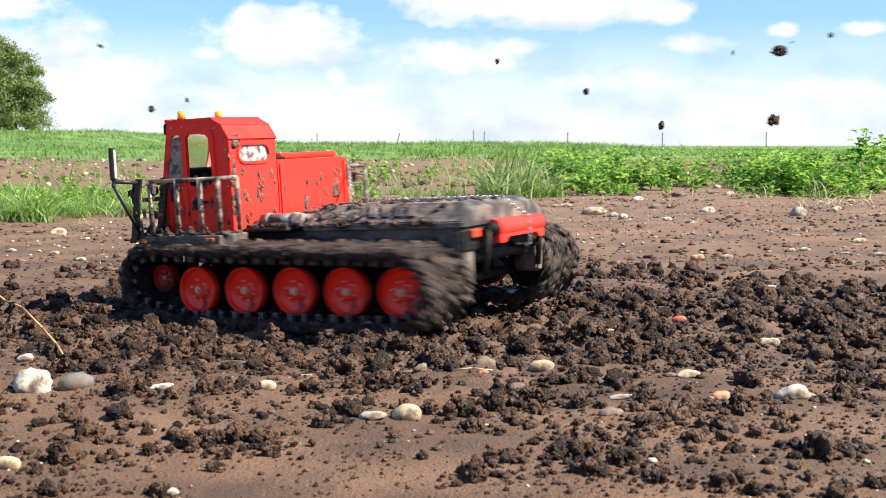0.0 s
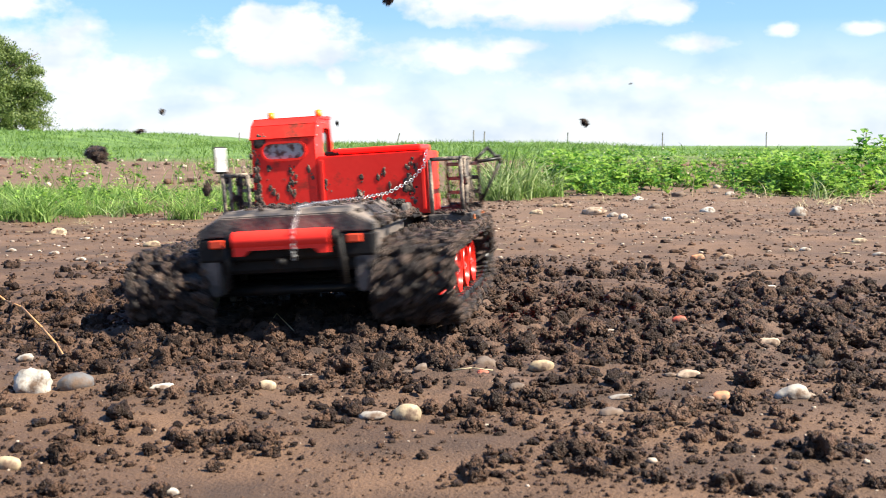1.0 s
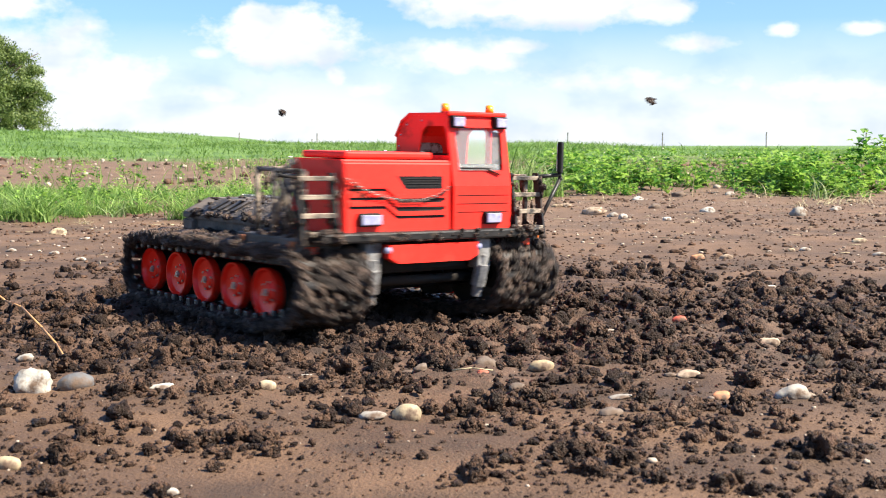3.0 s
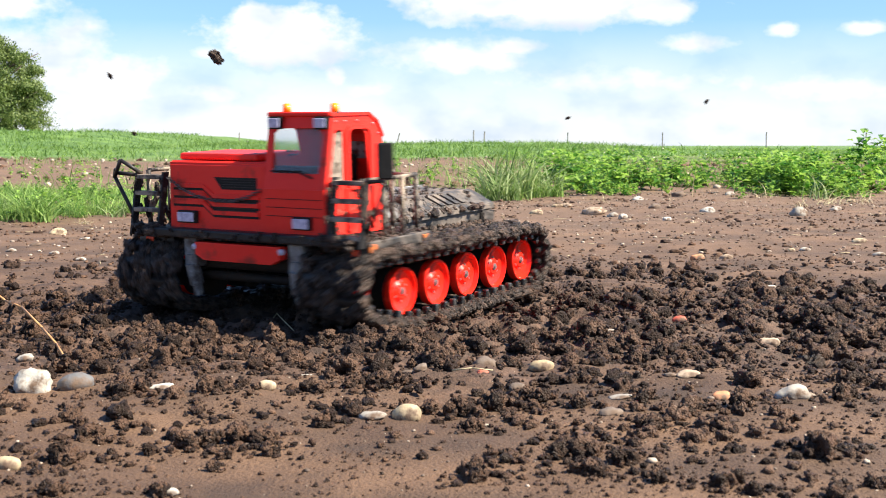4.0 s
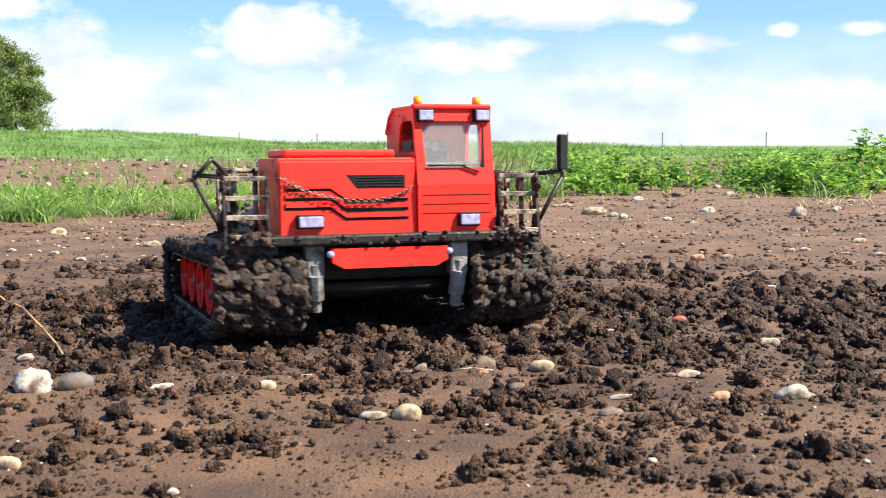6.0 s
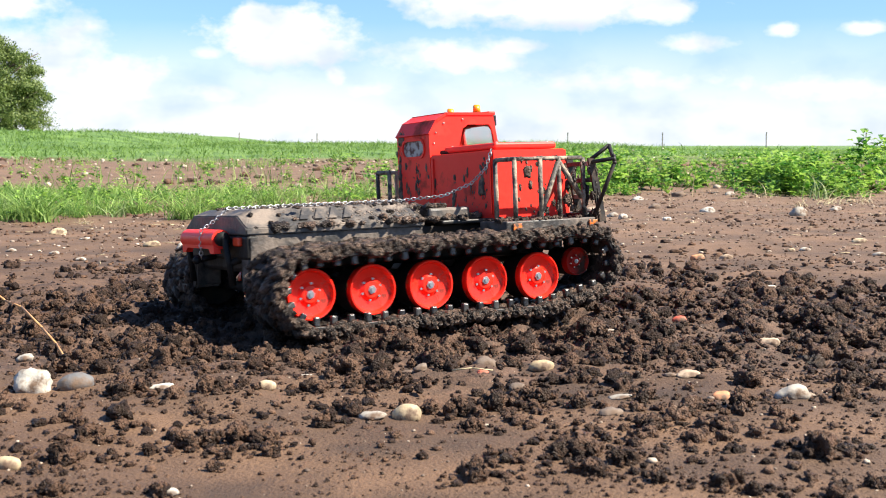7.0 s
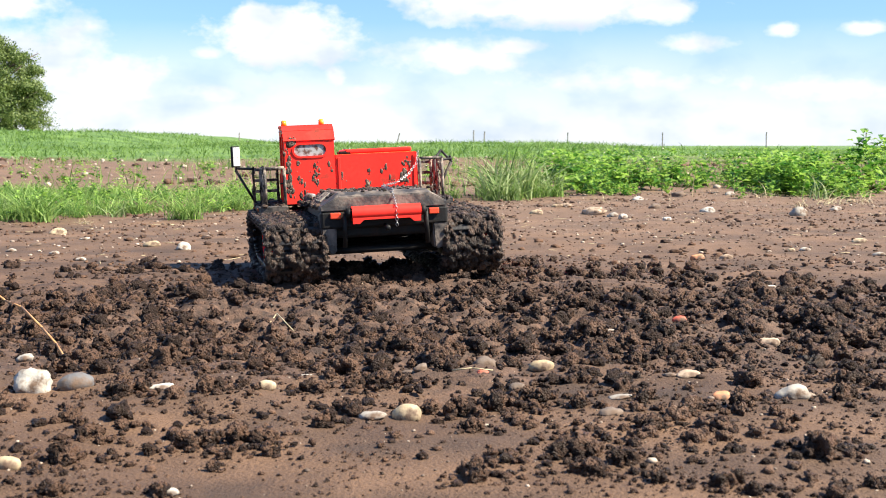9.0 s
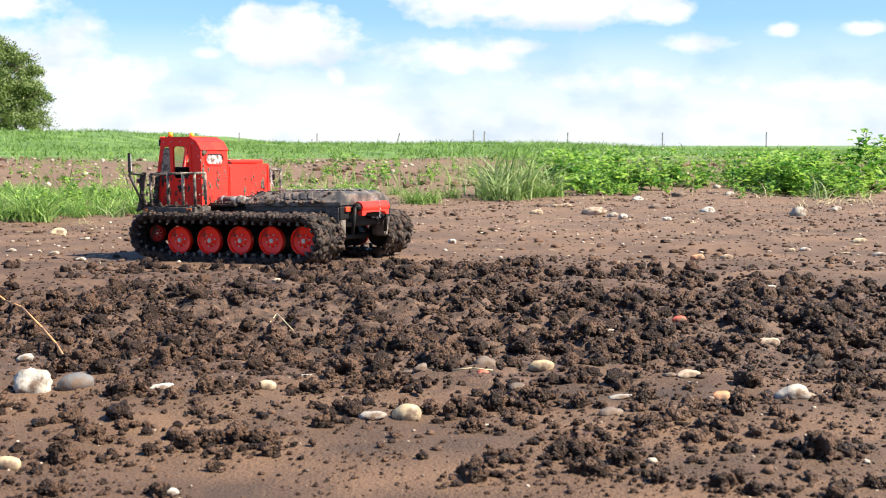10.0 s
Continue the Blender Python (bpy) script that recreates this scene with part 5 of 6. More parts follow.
def add_hood():
    R0, R1 = -0.142, CAB_R - 0.0005
    bm = bmesh.new()
    prof = [(0.105, FLOOR + 0.0005), (0.1015, 0.182), (0.0985, 0.186), (CAB_B, 0.186), (CAB_B, FLOOR + 0.0005)]
    panel(bm, prof, [], R1 - R0, on_side(R0))
    bmesh.ops.bevel(bm, geom=[e for e in bm.edges if e.calc_length() > 0.05 and e.calc_face_angle(0) > 0.3], offset=0.002, segments=2, affect="EDGES")
    hood = part("engine_hood", bm, M_red, vehicle, "red engine hood box")
    bm = bmesh.new()
    box(bm, -0.022, 0.090, -0.132, 0.016, 0.187, 0.197, 0.003)
    lid = part("hood_lid", bm, M_red, vehicle, "raised orange-red hood lid")
    for u, v in ((0.080, -0.122), (0.080, 0.006), (-0.012, -0.122), (-0.012, 0.006)):
        part("rivet", ball(bmesh.new(), (u, v, 0.1972), 0.0017, 2), M_steel, lid, "", True)
    bm = bmesh.new()
    box(bm, -0.022, 0.020, 0.004, 0.030, 0.1865, 0.193, 0.002)
    rod(bm, (-0.010, 0.012, 0.194), (0.016, 0.012, 0.196), 0.003, 7)
    part("air_pipe", bm, M_hull, vehicle, "black pipe behind the hood lid")
    for v in (-0.142 + 0.004, 0.030):
        bm = bmesh.new()
        box(bm, CAB_B - 0.0025, CAB_B - 0.0005, v, v + 0.006, 0.090, 0.180, 0.0008)
        part("rear_rib", bm, M_red, hood)
    # grille: dark mesh fields between zigzag bars
    for pts in ([(-0.040, 0.146), (0.026, 0.146), (0.026, 0.164), (-0.055, 0.164)], [(-0.066, 0.112), (0.026, 0.112), (0.026, 0.131), (-0.060, 0.131)]):
        bm = bmesh.new()
        panel(bm, pts, [], 0.0012, on_front(0.1045, 0.044, 0.083))
        g = part("grille", bm, M_hull, hood, "black mesh grille")
        bm = bmesh.new()
        ys, zs = [p[0] for p in pts], [p[1] for p in pts]
        for i in range(1, 5):
            w = min(zs) + (max(zs) - min(zs)) * i / 5
            u = 0.1058 - 0.044 * (w - 0.083)
            box(bm, u, u + 0.0008, min(ys) + 0.016, max(ys) - 0.002, w - 0.0005, w + 0.0005, 0)
        part("grille_bar", bm, M_black, g)
    for z0 in (0.000, -0.012, -0.024):
        zig = [(-0.134, 0.150), (-0.075, 0.150), (-0.055, 0.136), (0.030, 0.136)]
        bm = bmesh.new()
        out = [(a, b + z0 + 0.003) for a, b in zig] + [(a, b + z0 - 0.003) for a, b in zig[::-1]]
        panel(bm, out, [], 0.003, on_front(0.1048, 0.044, 0.083))
        part("grille_strip", bm, M_red, hood, "red zigzag strip")
        # thin black sheet laid in for the shade under each strip
        bm = bmesh.new()
        out = [(a, b + z0 - 0.0032) for a, b in zig] + [(a, b + z0 - 0.0068) for a, b in zig[::-1]]
        panel(bm, out, [], 0.001, on_front(0.1046, 0.044, 0.083))
        part("strip_shadow_gap", bm, M_hull, hood, "black sheet standing for the shadow gap under the strip")
    lamp(0.109, -0.103, 0.1045, 0.0165, 0.0078)
    lamp(0.112, 0.112, 0.1035, 0.0140, 0.0078)


def add_bumpers():
    bm = bmesh.new()
    box(bm, 0.096, 0.124, -0.195, 0.195, 0.0745, 0.0880, 0.003)
    part("front_bumper", bm, M_black, vehicle, "black front bumper beam")
    r = np.random.default_rng(31)
    pl = [(r.uniform(0.100, 0.126), r.choice((-1, 1)) * r.uniform(0.15, 0.205), r.uniform(0.074, 0.090), 0.002 + 0.007 * r.random() ** 2) for _ in range(90)]
    pl += [(0.124, r.uniform(-0.19, 0.19), r.uniform(0.075, 0.088), 0.001 + 0.003 * r.random() ** 2) for _ in range(60)]
    mud = new("bumper_mud", mesh_np("bumper_mud", *scattered(SMALL, pl, r), M_trackmud))
    mud.parent = vehicle
    tagged(mud, "crumbs of mud on the bumper", kind="stuff")
    bm = bmesh.new()
    panel(bm, [(-0.078, 0.070), (0.078, 0.070), (0.078, 0.052), (0.062, 0.044), (-0.062, 0.044), (-0.078, 0.052)], [], 0.016, on_front(0.106))
    part("bumper_bar", bm, M_red, vehicle, "red front bumper bar")
    for v in (-0.098, 0.098):
        bm = bmesh.new()
        box(bm, 0.088, 0.112, v - 0.012, v + 0.012, 0.030, 0.074, 0.003)
        rod(bm, (0.108, v, 0.050), (0.098, v * 0.98, -0.012), 0.008, 9)
        rod(bm, (0.108, v, 0.036), (0.101, v * 0.98, 0.004), 0.011, 9)
        part("strut", bm, M_grey, vehicle, "grey shock strut caked with mud")
        bm = bmesh.new()
        rod(bm, (0.118, v * 0.82, 0.063), (0.1225, v * 0.82, 0.063), 0.0045, 10)
        part("fog_light", bm, M_lens, vehicle, "", True)
    bm = bmesh.new()
    rod(bm, (-0.429, -0.066, 0.0735), (-0.429, 0.066, 0.0735), 0.0135, 20)
    part("rear_bar", bm, M_red, vehicle, "red rear roller bar", True).data.set_sharp_from_angle(angle=0.7)
    bm = bmesh.new()
    panel(bm, [(-0.065, 0.072), (0.065, 0.072), (0.065, 0.054), (0.052, 0.054), (0.044, 0.061), (-0.044, 0.061), (-0.052, 0.054), (-0.065, 0.054)], [], 0.010, on_front(-0.440))
    part("bar_lip", bm, M_red, vehicle, "red lip under the rear bar")
    for s in (-1, 1):
        bm = bmesh.new()
        rod(bm, (-0.429, s * 0.066, 0.074), (-0.429, s * 0.076, 0.074), 0.010, 12)
        rod(bm, (-0.428, s * 0.077, 0.074), (-0.420, s * 0.080, 0.010), 0.0045, 8)
        rod(bm, (-0.425, s * 0.078, 0.040), (-0.390, s * 0.078, 0.050), 0.005, 8)
        rod(bm, (-0.429, s * 0.0762, 0.074), (-0.429, s * 0.0790, 0.074), 0.0045, 10)
        part("bar_bracket", bm, M_hull, vehicle, "black swinging bracket", True)
        bm = bmesh.new()
        box(bm, -0.420, -0.413, s * 0.095 - 0.010, s * 0.095 + 0.010, 0.064, 0.076, 0.002)
        part("tail_light", bm, M_tail, vehicle, "small red tail light")
    for s in (-1, 1):
        bm = bmesh.new()
        vs = [bm.verts.new((u, s * v, w)) for v, w in ((0.124, 0.078), (0.092, 0.078), (0.094, 0.000), (0.108, -0.004), (0.122, 0.030)) for u in (-0.412, -0.372)]
        bmesh.ops.convex_hull(bm, input=vs)
        bmesh.ops.dissolve_limit(bm, angle_limit=0.02, verts=bm.verts, edges=bm.edges)
        bmesh.ops.bevel(bm, geom=list(bm.edges), offset=0.003, segments=2, affect="EDGES")
        part("rear_guard", bm, M_guard, vehicle, "black rear corner guard")
    bm = bmesh.new()
    box(bm, -0.414, -0.395, -0.122, 0.122, 0.045, 0.078, 0.004)
    part("rear_plate", bm, M_hull, vehicle, "black rear plate")
    bm = bmesh.new()
    rod(bm, (-0.415, 0, 0.048), (-0.440, 0, 0.044), 0.004, 8)
    ball(bm, (-0.442, 0, 0.044), 0.006, 2)
    part("tow_hook", bm, M_hull, vehicle, "", True)


def add_deck():
    def lid(u0, u1, half, top, name, label):
        bm = bmesh.new()
        vs = []
        for u, inset in ((u0, 0.0), (u0 + 0.022, 1.0), (u1 - 0.014, 1.0), (u1, 0.0)):
            pts = ((half, 0.079), (half, 0.088), (half - 0.036, top), (-half + 0.036, top), (-half, 0.088), (-half, 0.079)) if inset else \
                  ((half, 0.079), (half, 0.088), (half - 0.034, top - 0.008), (-half + 0.034, top - 0.008), (-half, 0.088), (-half, 0.079))
            vs += [bm.verts.new((u, v, w)) for v, w in pts]
        bmesh.ops.convex_hull(bm, input=vs)
        bmesh.ops.dissolve_limit(bm, angle_limit=0.02, verts=bm.verts, edges=bm.edges)
        bmesh.ops.bevel(bm, geom=list(bm.edges), offset=0.0015, segments=2, affect="EDGES")
        return part(name, bm, M_deck, vehicle, label)

    cover = lid(-0.414, -0.140, 0.122, 0.113, "deck_cover", "black bevelled deck cover with dried grey mud")
    for s in (1, -1):
        bm = bmesh.new()
        for i in range(4):
            u = -0.24 - i * 0.022
            a = [(u, s * 0.090, 0.1105), (u - 0.012, s * 0.090, 0.1105), (u - 0.026, s * 0.112, 0.0950), (u - 0.014, s * 0.112, 0.0950)]
            vs = [bm.verts.new(p) for p in a] + [bm.verts.new((p[0], p[1] + s * 0.002, p[2] + 0.0022)) for p in a]
            bmesh.ops.convex_hull(bm, input=vs)
        part("cover_rib", bm, M_deck, cover)
        bm = bmesh.new()
        box(bm, -0.405, -0.140, s * 0.1135 - 0.003, s * 0.1135 + 0.003, 0.0505, 0.0785, 0.001)
        part("side_board", bm, M_guard, vehicle, "black side board caked with mud")
    bm = bmesh.new()
    box(bm, -0.130, -0.060, -0.118, 0.020, 0.086, 0.104, 0.004)
    part("tool_box", bm, M_deck, vehicle, "low box with mud behind the cab")
    bm = bmesh.new()
    rod(bm, (-0.128, 0.105, 0.094), (-0.052, 0.105, 0.094), 0.011, 14)
    rod(bm, (-0.120, 0.078, 0.092), (-0.060, 0.078, 0.092), 0.009, 12)
    for u in (-0.115, -0.065):
        rod(bm, (u - 0.004, 0.105, 0.094), (u + 0.004, 0.105, 0.094), 0.0125, 14)
    box(bm, -0.125, -0.055, 0.030, 0.066, 0.0858, 0.100, 0.003)
    part("air_tank", bm, M_grey, vehicle, "muddy metal tanks behind the cab", True)
    r = np.random.default_rng(3)
    pl = [(r.uniform(-0.40, -0.03), r.choice((-1, 1)) * r.uniform(0.085, 0.128), 0.088, r.uniform(0.003, 0.009)) for _ in range(220)]
    pl += [(r.uniform(-0.13, -0.03), r.uniform(-0.12, 0.12), 0.088, r.uniform(0.003, 0.010)) for _ in range(60)]
    pl += [(r.uniform(-0.40, -0.15), r.normal(0, 0.05), 0.1135, r.uniform(0.0012, 0.004)) for _ in range(140)]
    pl += [(r.uniform(-0.15, -0.10), r.uniform(-0.11, 0.0), 0.106, r.uniform(0.003, 0.008)) for _ in range(40)]
    pl += [(r.uniform(-0.40, -0.15), s * (0.087 + 0.034 * q), 0.1125 - 0.022 * q, r.uniform(0.002, 0.0065)) for s in (-1, 1) for q in r.random(8)]
    v, f = scattered(SMALL, pl, r)
    mud = new("deck_mud", mesh_np("deck_mud", v, f, M_trackmud))
    mud.parent = vehicle
    tagged(mud, "lumps of mud on the deck", kind="stuff")
    # a crust smeared over the cover and its sloping sides, thinner to the rear
    pl = [(-0.355 + 0.215 * r.random() ** 0.7, r.uniform(-0.09, 0.09), 0.1128, 0.002 + 0.008 * r.random() ** 2) for _ in range(260)]
    v, f = scattered(CRUMBS, pl, r, 0.14)
    vs, fs = [v], [f]
    for s in (-1, 1):
        pl = [(-0.36 + 0.22 * r.random() ** 0.8, 0, 0, 0.0015 + 0.006 * r.random() ** 2) for _ in range(200)]
        v, f = scattered(CRUMBS, pl, r, 0.18)
        q = r.random(len(pl)).repeat(len(v) // len(pl))
        v = np.stack([v[:, 0], s * (0.086 + 0.036 * q + 0.8 * v[:, 1] + 0.55 * v[:, 2]), 0.1130 - 0.025 * q - 0.55 * v[:, 1] + 0.8 * v[:, 2]], 1)
        fs.append(f + sum(len(k) for k in vs))
        vs.append(v)
    crust = new("deck_crust", mesh_np("deck_crust", np.concatenate(vs), np.concatenate(fs), M_crust))
    crust.parent = vehicle
    tagged(crust, "grey-brown crust of drying mud over the deck cover", kind="stuff")


def add_walkways():
    for s in (1, -1):
        inner = 0.1510 if s > 0 else 0.1430
        bm = bmesh.new()
        a, b = sorted((s * inner, s * 0.214))
        box(bm, -0.060, 0.098, a, b, 0.052, 0.0815, 0.002)
        part("walkway", bm, M_guard, vehicle, "black side walkway smeared with mud")
        v, top, rear = s * 0.197, 0.163 if s > 0 else 0.170, -0.048 if s > 0 else -0.032
        stands = (rear, -0.012, 0.034, 0.088) if s > 0 else (rear, 0.013, 0.046, 0.090)
        bm = bmesh.new()
        rod(bm, (rear, v, top), (0.088, v, top), 0.0030, 8)
        ball(bm, (rear, v, top), 0.0038, 2)
        railing = part("railing", bm, M_rail, vehicle, "black tube railing caked with mud", True)
        bm = bmesh.new()
        rod(bm, (rear, v, top), (rear, s * (inner + 0.004), top), 0.0034, 8)
        part("end_rail", bm, M_rail, railing, "", True)
        for u, q in (*((u, v) for u in stands), (rear, s * (inner + 0.004))):
            bm = bmesh.new()
            rod(bm, (u, q, 0.080), (u, q, top), 0.0036, 8)
            part("post", bm, M_rail, railing, "", True)
        if s < 0:
            for a, b in (((0.014, 0.094), (0.045, 0.164)), ((0.047, 0.164), (0.086, 0.112))):
                bm = bmesh.new()
                rod(bm, (a[0], v, a[1]), (b[0], v, b[1]), 0.0042, 7)
                part("brace", bm, M_rail, railing, "", True)
        # ladder at the front of the walkway
        ladder = None
        for v1 in (s * 0.158, s * 0.212):
            bm = bmesh.new()
            q = [(0.118, 0.074), (0.106, 0.074), (0.088, 0.168), (0.100, 0.168)]
            panel(bm, q, [], 0.0035, on_side(v1 - 0.00175))
            ob = part("ladder_rail" if ladder else "ladder", bm, M_black, ladder or vehicle, "" if ladder else "black front ladder with four rungs")
            ladder = ladder or ob
        for i in range(4):
            w = 0.087 + i * 0.0245
            u = 0.112 - (w - 0.074) * 0.19
            bm = bmesh.new()
            a, b = sorted((s * 0.159, s * 0.211))
            box(bm, u - 0.006, u + 0.006, a, b, w - 0.0032, w + 0.0032, 0.0008)
            part("rung", bm, M_rail, ladder)
        # mirror arm, standing out beside the ladder
        bm = bmesh.new()
        m0, m1 = Vector((0.100, s * 0.208, 0.082)), Vector((0.108, s * 0.250, 0.160))
        for a, b in ((m0, m1), (m1, Vector((0.108, s * 0.248, 0.170))), (m1 + Vector((0, 0, 0.006)), Vector((0.094, s * 0.208, 0.162)))):
            rod(bm, a, b, 0.0030, 7)
            ball(bm, b, 0.0038, 1)
        if s < 0:
            rod(bm, m1, (0.116, -0.228, 0.186), 0.003, 7)
            rod(bm, (0.116, -0.228, 0.186), (0.094, -0.206, 0.164), 0.003, 7)
        arm = part("mirror_arm", bm, M_black, vehicle, "black mirror arm", True)
        if s > 0:
            v2 = s * 0.250
            bm = bmesh.new()
            box(bm, 0.104, 0.111, v2 - 0.0115, v2 + 0.0115, 0.168, 0.216, 0.002)
            toe = Matrix.Translation((0.1075, v2, 0)) @ pose(0, 0, 0, 0, 0, 40) @ Matrix.Translation((-0.1075, -v2, 0))
            bmesh.ops.transform(bm, matrix=toe, verts=bm.verts)
            mirror = part("mirror", bm, M_hull, arm, "black mirror housing")
            bm = bmesh.new()
            box(bm, 0.1028, 0.1042, v2 - 0.010, v2 + 0.010, 0.171, 0.213, 0.0005)
            bmesh.ops.transform(bm, matrix=toe, verts=bm.verts)
            part("mirror_glass", bm, M_mirror, mirror, "pale mirror glass")
        bm = bmesh.new()
        box(bm, 0.0975, 0.1005, s * 0.190 - 0.008, s * 0.190 + 0.008, 0.0600, 0.0700, 0.001)
        part("marker_light", bm, M_tail, vehicle, "small orange marker light")
        for u in (-0.050, 0.084):
            bm = bmesh.new()
            a, b = sorted((s * 0.2142, s * 0.2175))
            box(bm, u, u + 0.015, a, b, 0.066, 0.078, 0.0012)
            part("marker_light", bm, M_marker, vehicle, "small amber side marker light")
        r = np.random.default_rng(8 + s)
        pl = [(r.uniform(-0.06, 0.095), s * r.uniform(inner + 0.004, 0.211), 0.082, r.uniform(0.002, 0.006)) for _ in range(70)]
        pl += [(r.choice(stands) + r.normal(0, 0.0015), s * 0.197, r.uniform(0.082, top), r.uniform(0.0015, 0.0042)) for _ in range(60)]
        pl += [(r.uniform(rear, 0.088), s * 0.197, top, r.uniform(0.001, 0.0035)) for _ in range(30)]
        pl += [(0.103 + r.normal(0, 0.006), s * r.choice((0.158, 0.212)), r.uniform(0.075, 0.165), 0.0015 + 0.0045 * r.random() ** 2) for _ in range(90)]
        pl += [(r.uniform(rear, 0.095), s * 0.197 + r.normal(0, 0.003), 0.082 + (top - 0.082) * r.random() ** 1.6, 0.0015 + 0.006 * r.random() ** 2) for _ in range(45 if s < 0 else 22)]
        vv, f = scattered(SMALL, pl[:70], r)
        v4, f4 = scattered(SMALL, [(a, b, c, d * 0.62) for a, b, c, d in pl[70:]], r, 2.2)
        vv, f = np.concatenate([vv, v4]), np.concatenate([f, f4 + len(vv)])
        mud = new("walkway_mud", mesh_np("walkway_mud", vv, f, M_trackmud))
        mud.parent = vehicle
        tagged(mud, "crumbs of mud on the walkway", kind="stuff")


def add_spatter():
    """Flat blotches of mud thrown against the panels, half sunk into them."""
    r = np.random.default_rng(21)
    vs, fs, n = [], [], 0

    def blotch(flat_axis, at, spread_a, spread_b, count, lo, hi):
        nonlocal n
        keep = [k for k in range(3) if k != flat_axis]
        for _ in range(count):
            v, f = SMALL[r.integers(len(SMALL))]
            size = lo + (hi - lo) * r.random() ** 2.2
            q = (v @ spin(*r.uniform(0, 6, 3)).T) * size
            q[:, flat_axis] *= 0.16
            q[:, 2] *= r.uniform(0.9, 2.4)
            p = np.array(at, dtype=float)
            p[keep[0]] += r.normal(0, spread_a)
            p[keep[1]] += r.normal(0, spread_b)
            vs.append(q + p)
            fs.append(f + n)
            n += len(q)

    # cab rear, thick at its outer edge
    for _ in range(16):
        blotch(0, (CAB_B - 0.0003, r.uniform(CAB_R + 0.008, CAB_L - 0.008), r.uniform(FLOOR + 0.01, 0.17)), 0.004, 0.006, 4, 0.0008, 0.0034)
    for _ in range(10):
        blotch(0, (CAB_B - 0.0003, CAB_L - 0.008, r.uniform(FLOOR + 0.01, 0.20)), 0.003, 0.008, 6, 0.0010, 0.0040)
    blotch(0, (CAB_B - 0.0003, CAB_L - 0.016, 0.216), 0.006, 0.005, 16, 0.0010, 0.0050)
    for _ in range(14):
        blotch(0, (CAB_B - 0.0003, r.uniform(-0.132, CAB_R - 0.008), r.uniform(FLOOR + 0.01, 0.165)), 0.003, 0.006, 3, 0.0008, 0.0032)
    blotch(0, (CAB_B - 0.0003, -0.112, 0.135), 0.005, 0.012, 22, 0.0012, 0.0052)
    blotch(0, (CAB_B - 0.0003, -0.030, 0.115), 0.003, 0.010, 12, 0.0012, 0.0046)
    blotch(0, (CAB_B - 0.0003, -0.124, 0.165), 0.006, 0.005, 12, 0.0012, 0.0042)
    # sides
    for _ in range(5):
        blotch(1, (r.uniform(CAB_B + 0.008, 0.09), -0.1415, r.uniform(FLOOR + 0.01, 0.165)), 0.004, 0.005, 4, 0.0008, 0.0030)
    for _ in range(12):
        blotch(1, (r.uniform(CAB_B + 0.006, 0.085), CAB_L + 0.0002, r.uniform(FLOOR + 0.006, 0.145)), 0.004, 0.006, 4, 0.0008, 0.0032)
    for k in range(10):
        blotch(1, (0.0925 - 0.1 * (k - 5) / 50, CAB_L + 0.0002, 0.128 + 0.0028 * k), 0.0020, 0.003, 6, 0.0008, 0.0028)
    ob = new("mud_spatter", mesh_np("mud_spatter", np.concatenate(vs), np.concatenate(fs), M_splash))
    ob.parent = vehicle
    tagged(ob, "brown mud spatter on the red panels", kind="stuff")


def add_chain(way, label, mat):
    """A steel chain along a line of points."""
    way = [Vector(p) for p in way]
    pts, carry = [], 0.0
    for a, b in zip(way, way[1:]):
        L = (b - a).length
        s = carry
        while s < L:
            pts.append((a.lerp(b, s / L), (b - a).normalized()))
            s += 0.0052
        carry = s - L
    bm = bmesh.new()
    for k, (p, d) in enumerate(pts):
        m = Matrix.Translation(p) @ d.to_track_quat("X", "Z").to_matrix().to_4x4() @ pose(0, 0, 0, 90 * (k % 2) + 20)
        ring = []
        for i in range(8):
            a = i * math.pi / 4
            c = Vector((0.0036 * math.cos(a), 0.0024 * math.sin(a), 0))
            nrm = Vector((math.cos(a), math.sin(a), 0))
            ring.append([bm.verts.new(m @ (c + nrm * 0.0008 * math.cos(t) + Vector((0, 0, 0.0008 * math.sin(t))))) for t in (0, 2.09, 4.19)])
        for i in range(8):
            for j in range(3):
                bm.faces.new((ring[i][j], ring[(i + 1) % 8][j], ring[(i + 1) % 8][(j + 1) % 3], ring[i][(j + 1) % 3]))
    part("chain", bm, mat, vehicle, label, True)


WHEELS = []


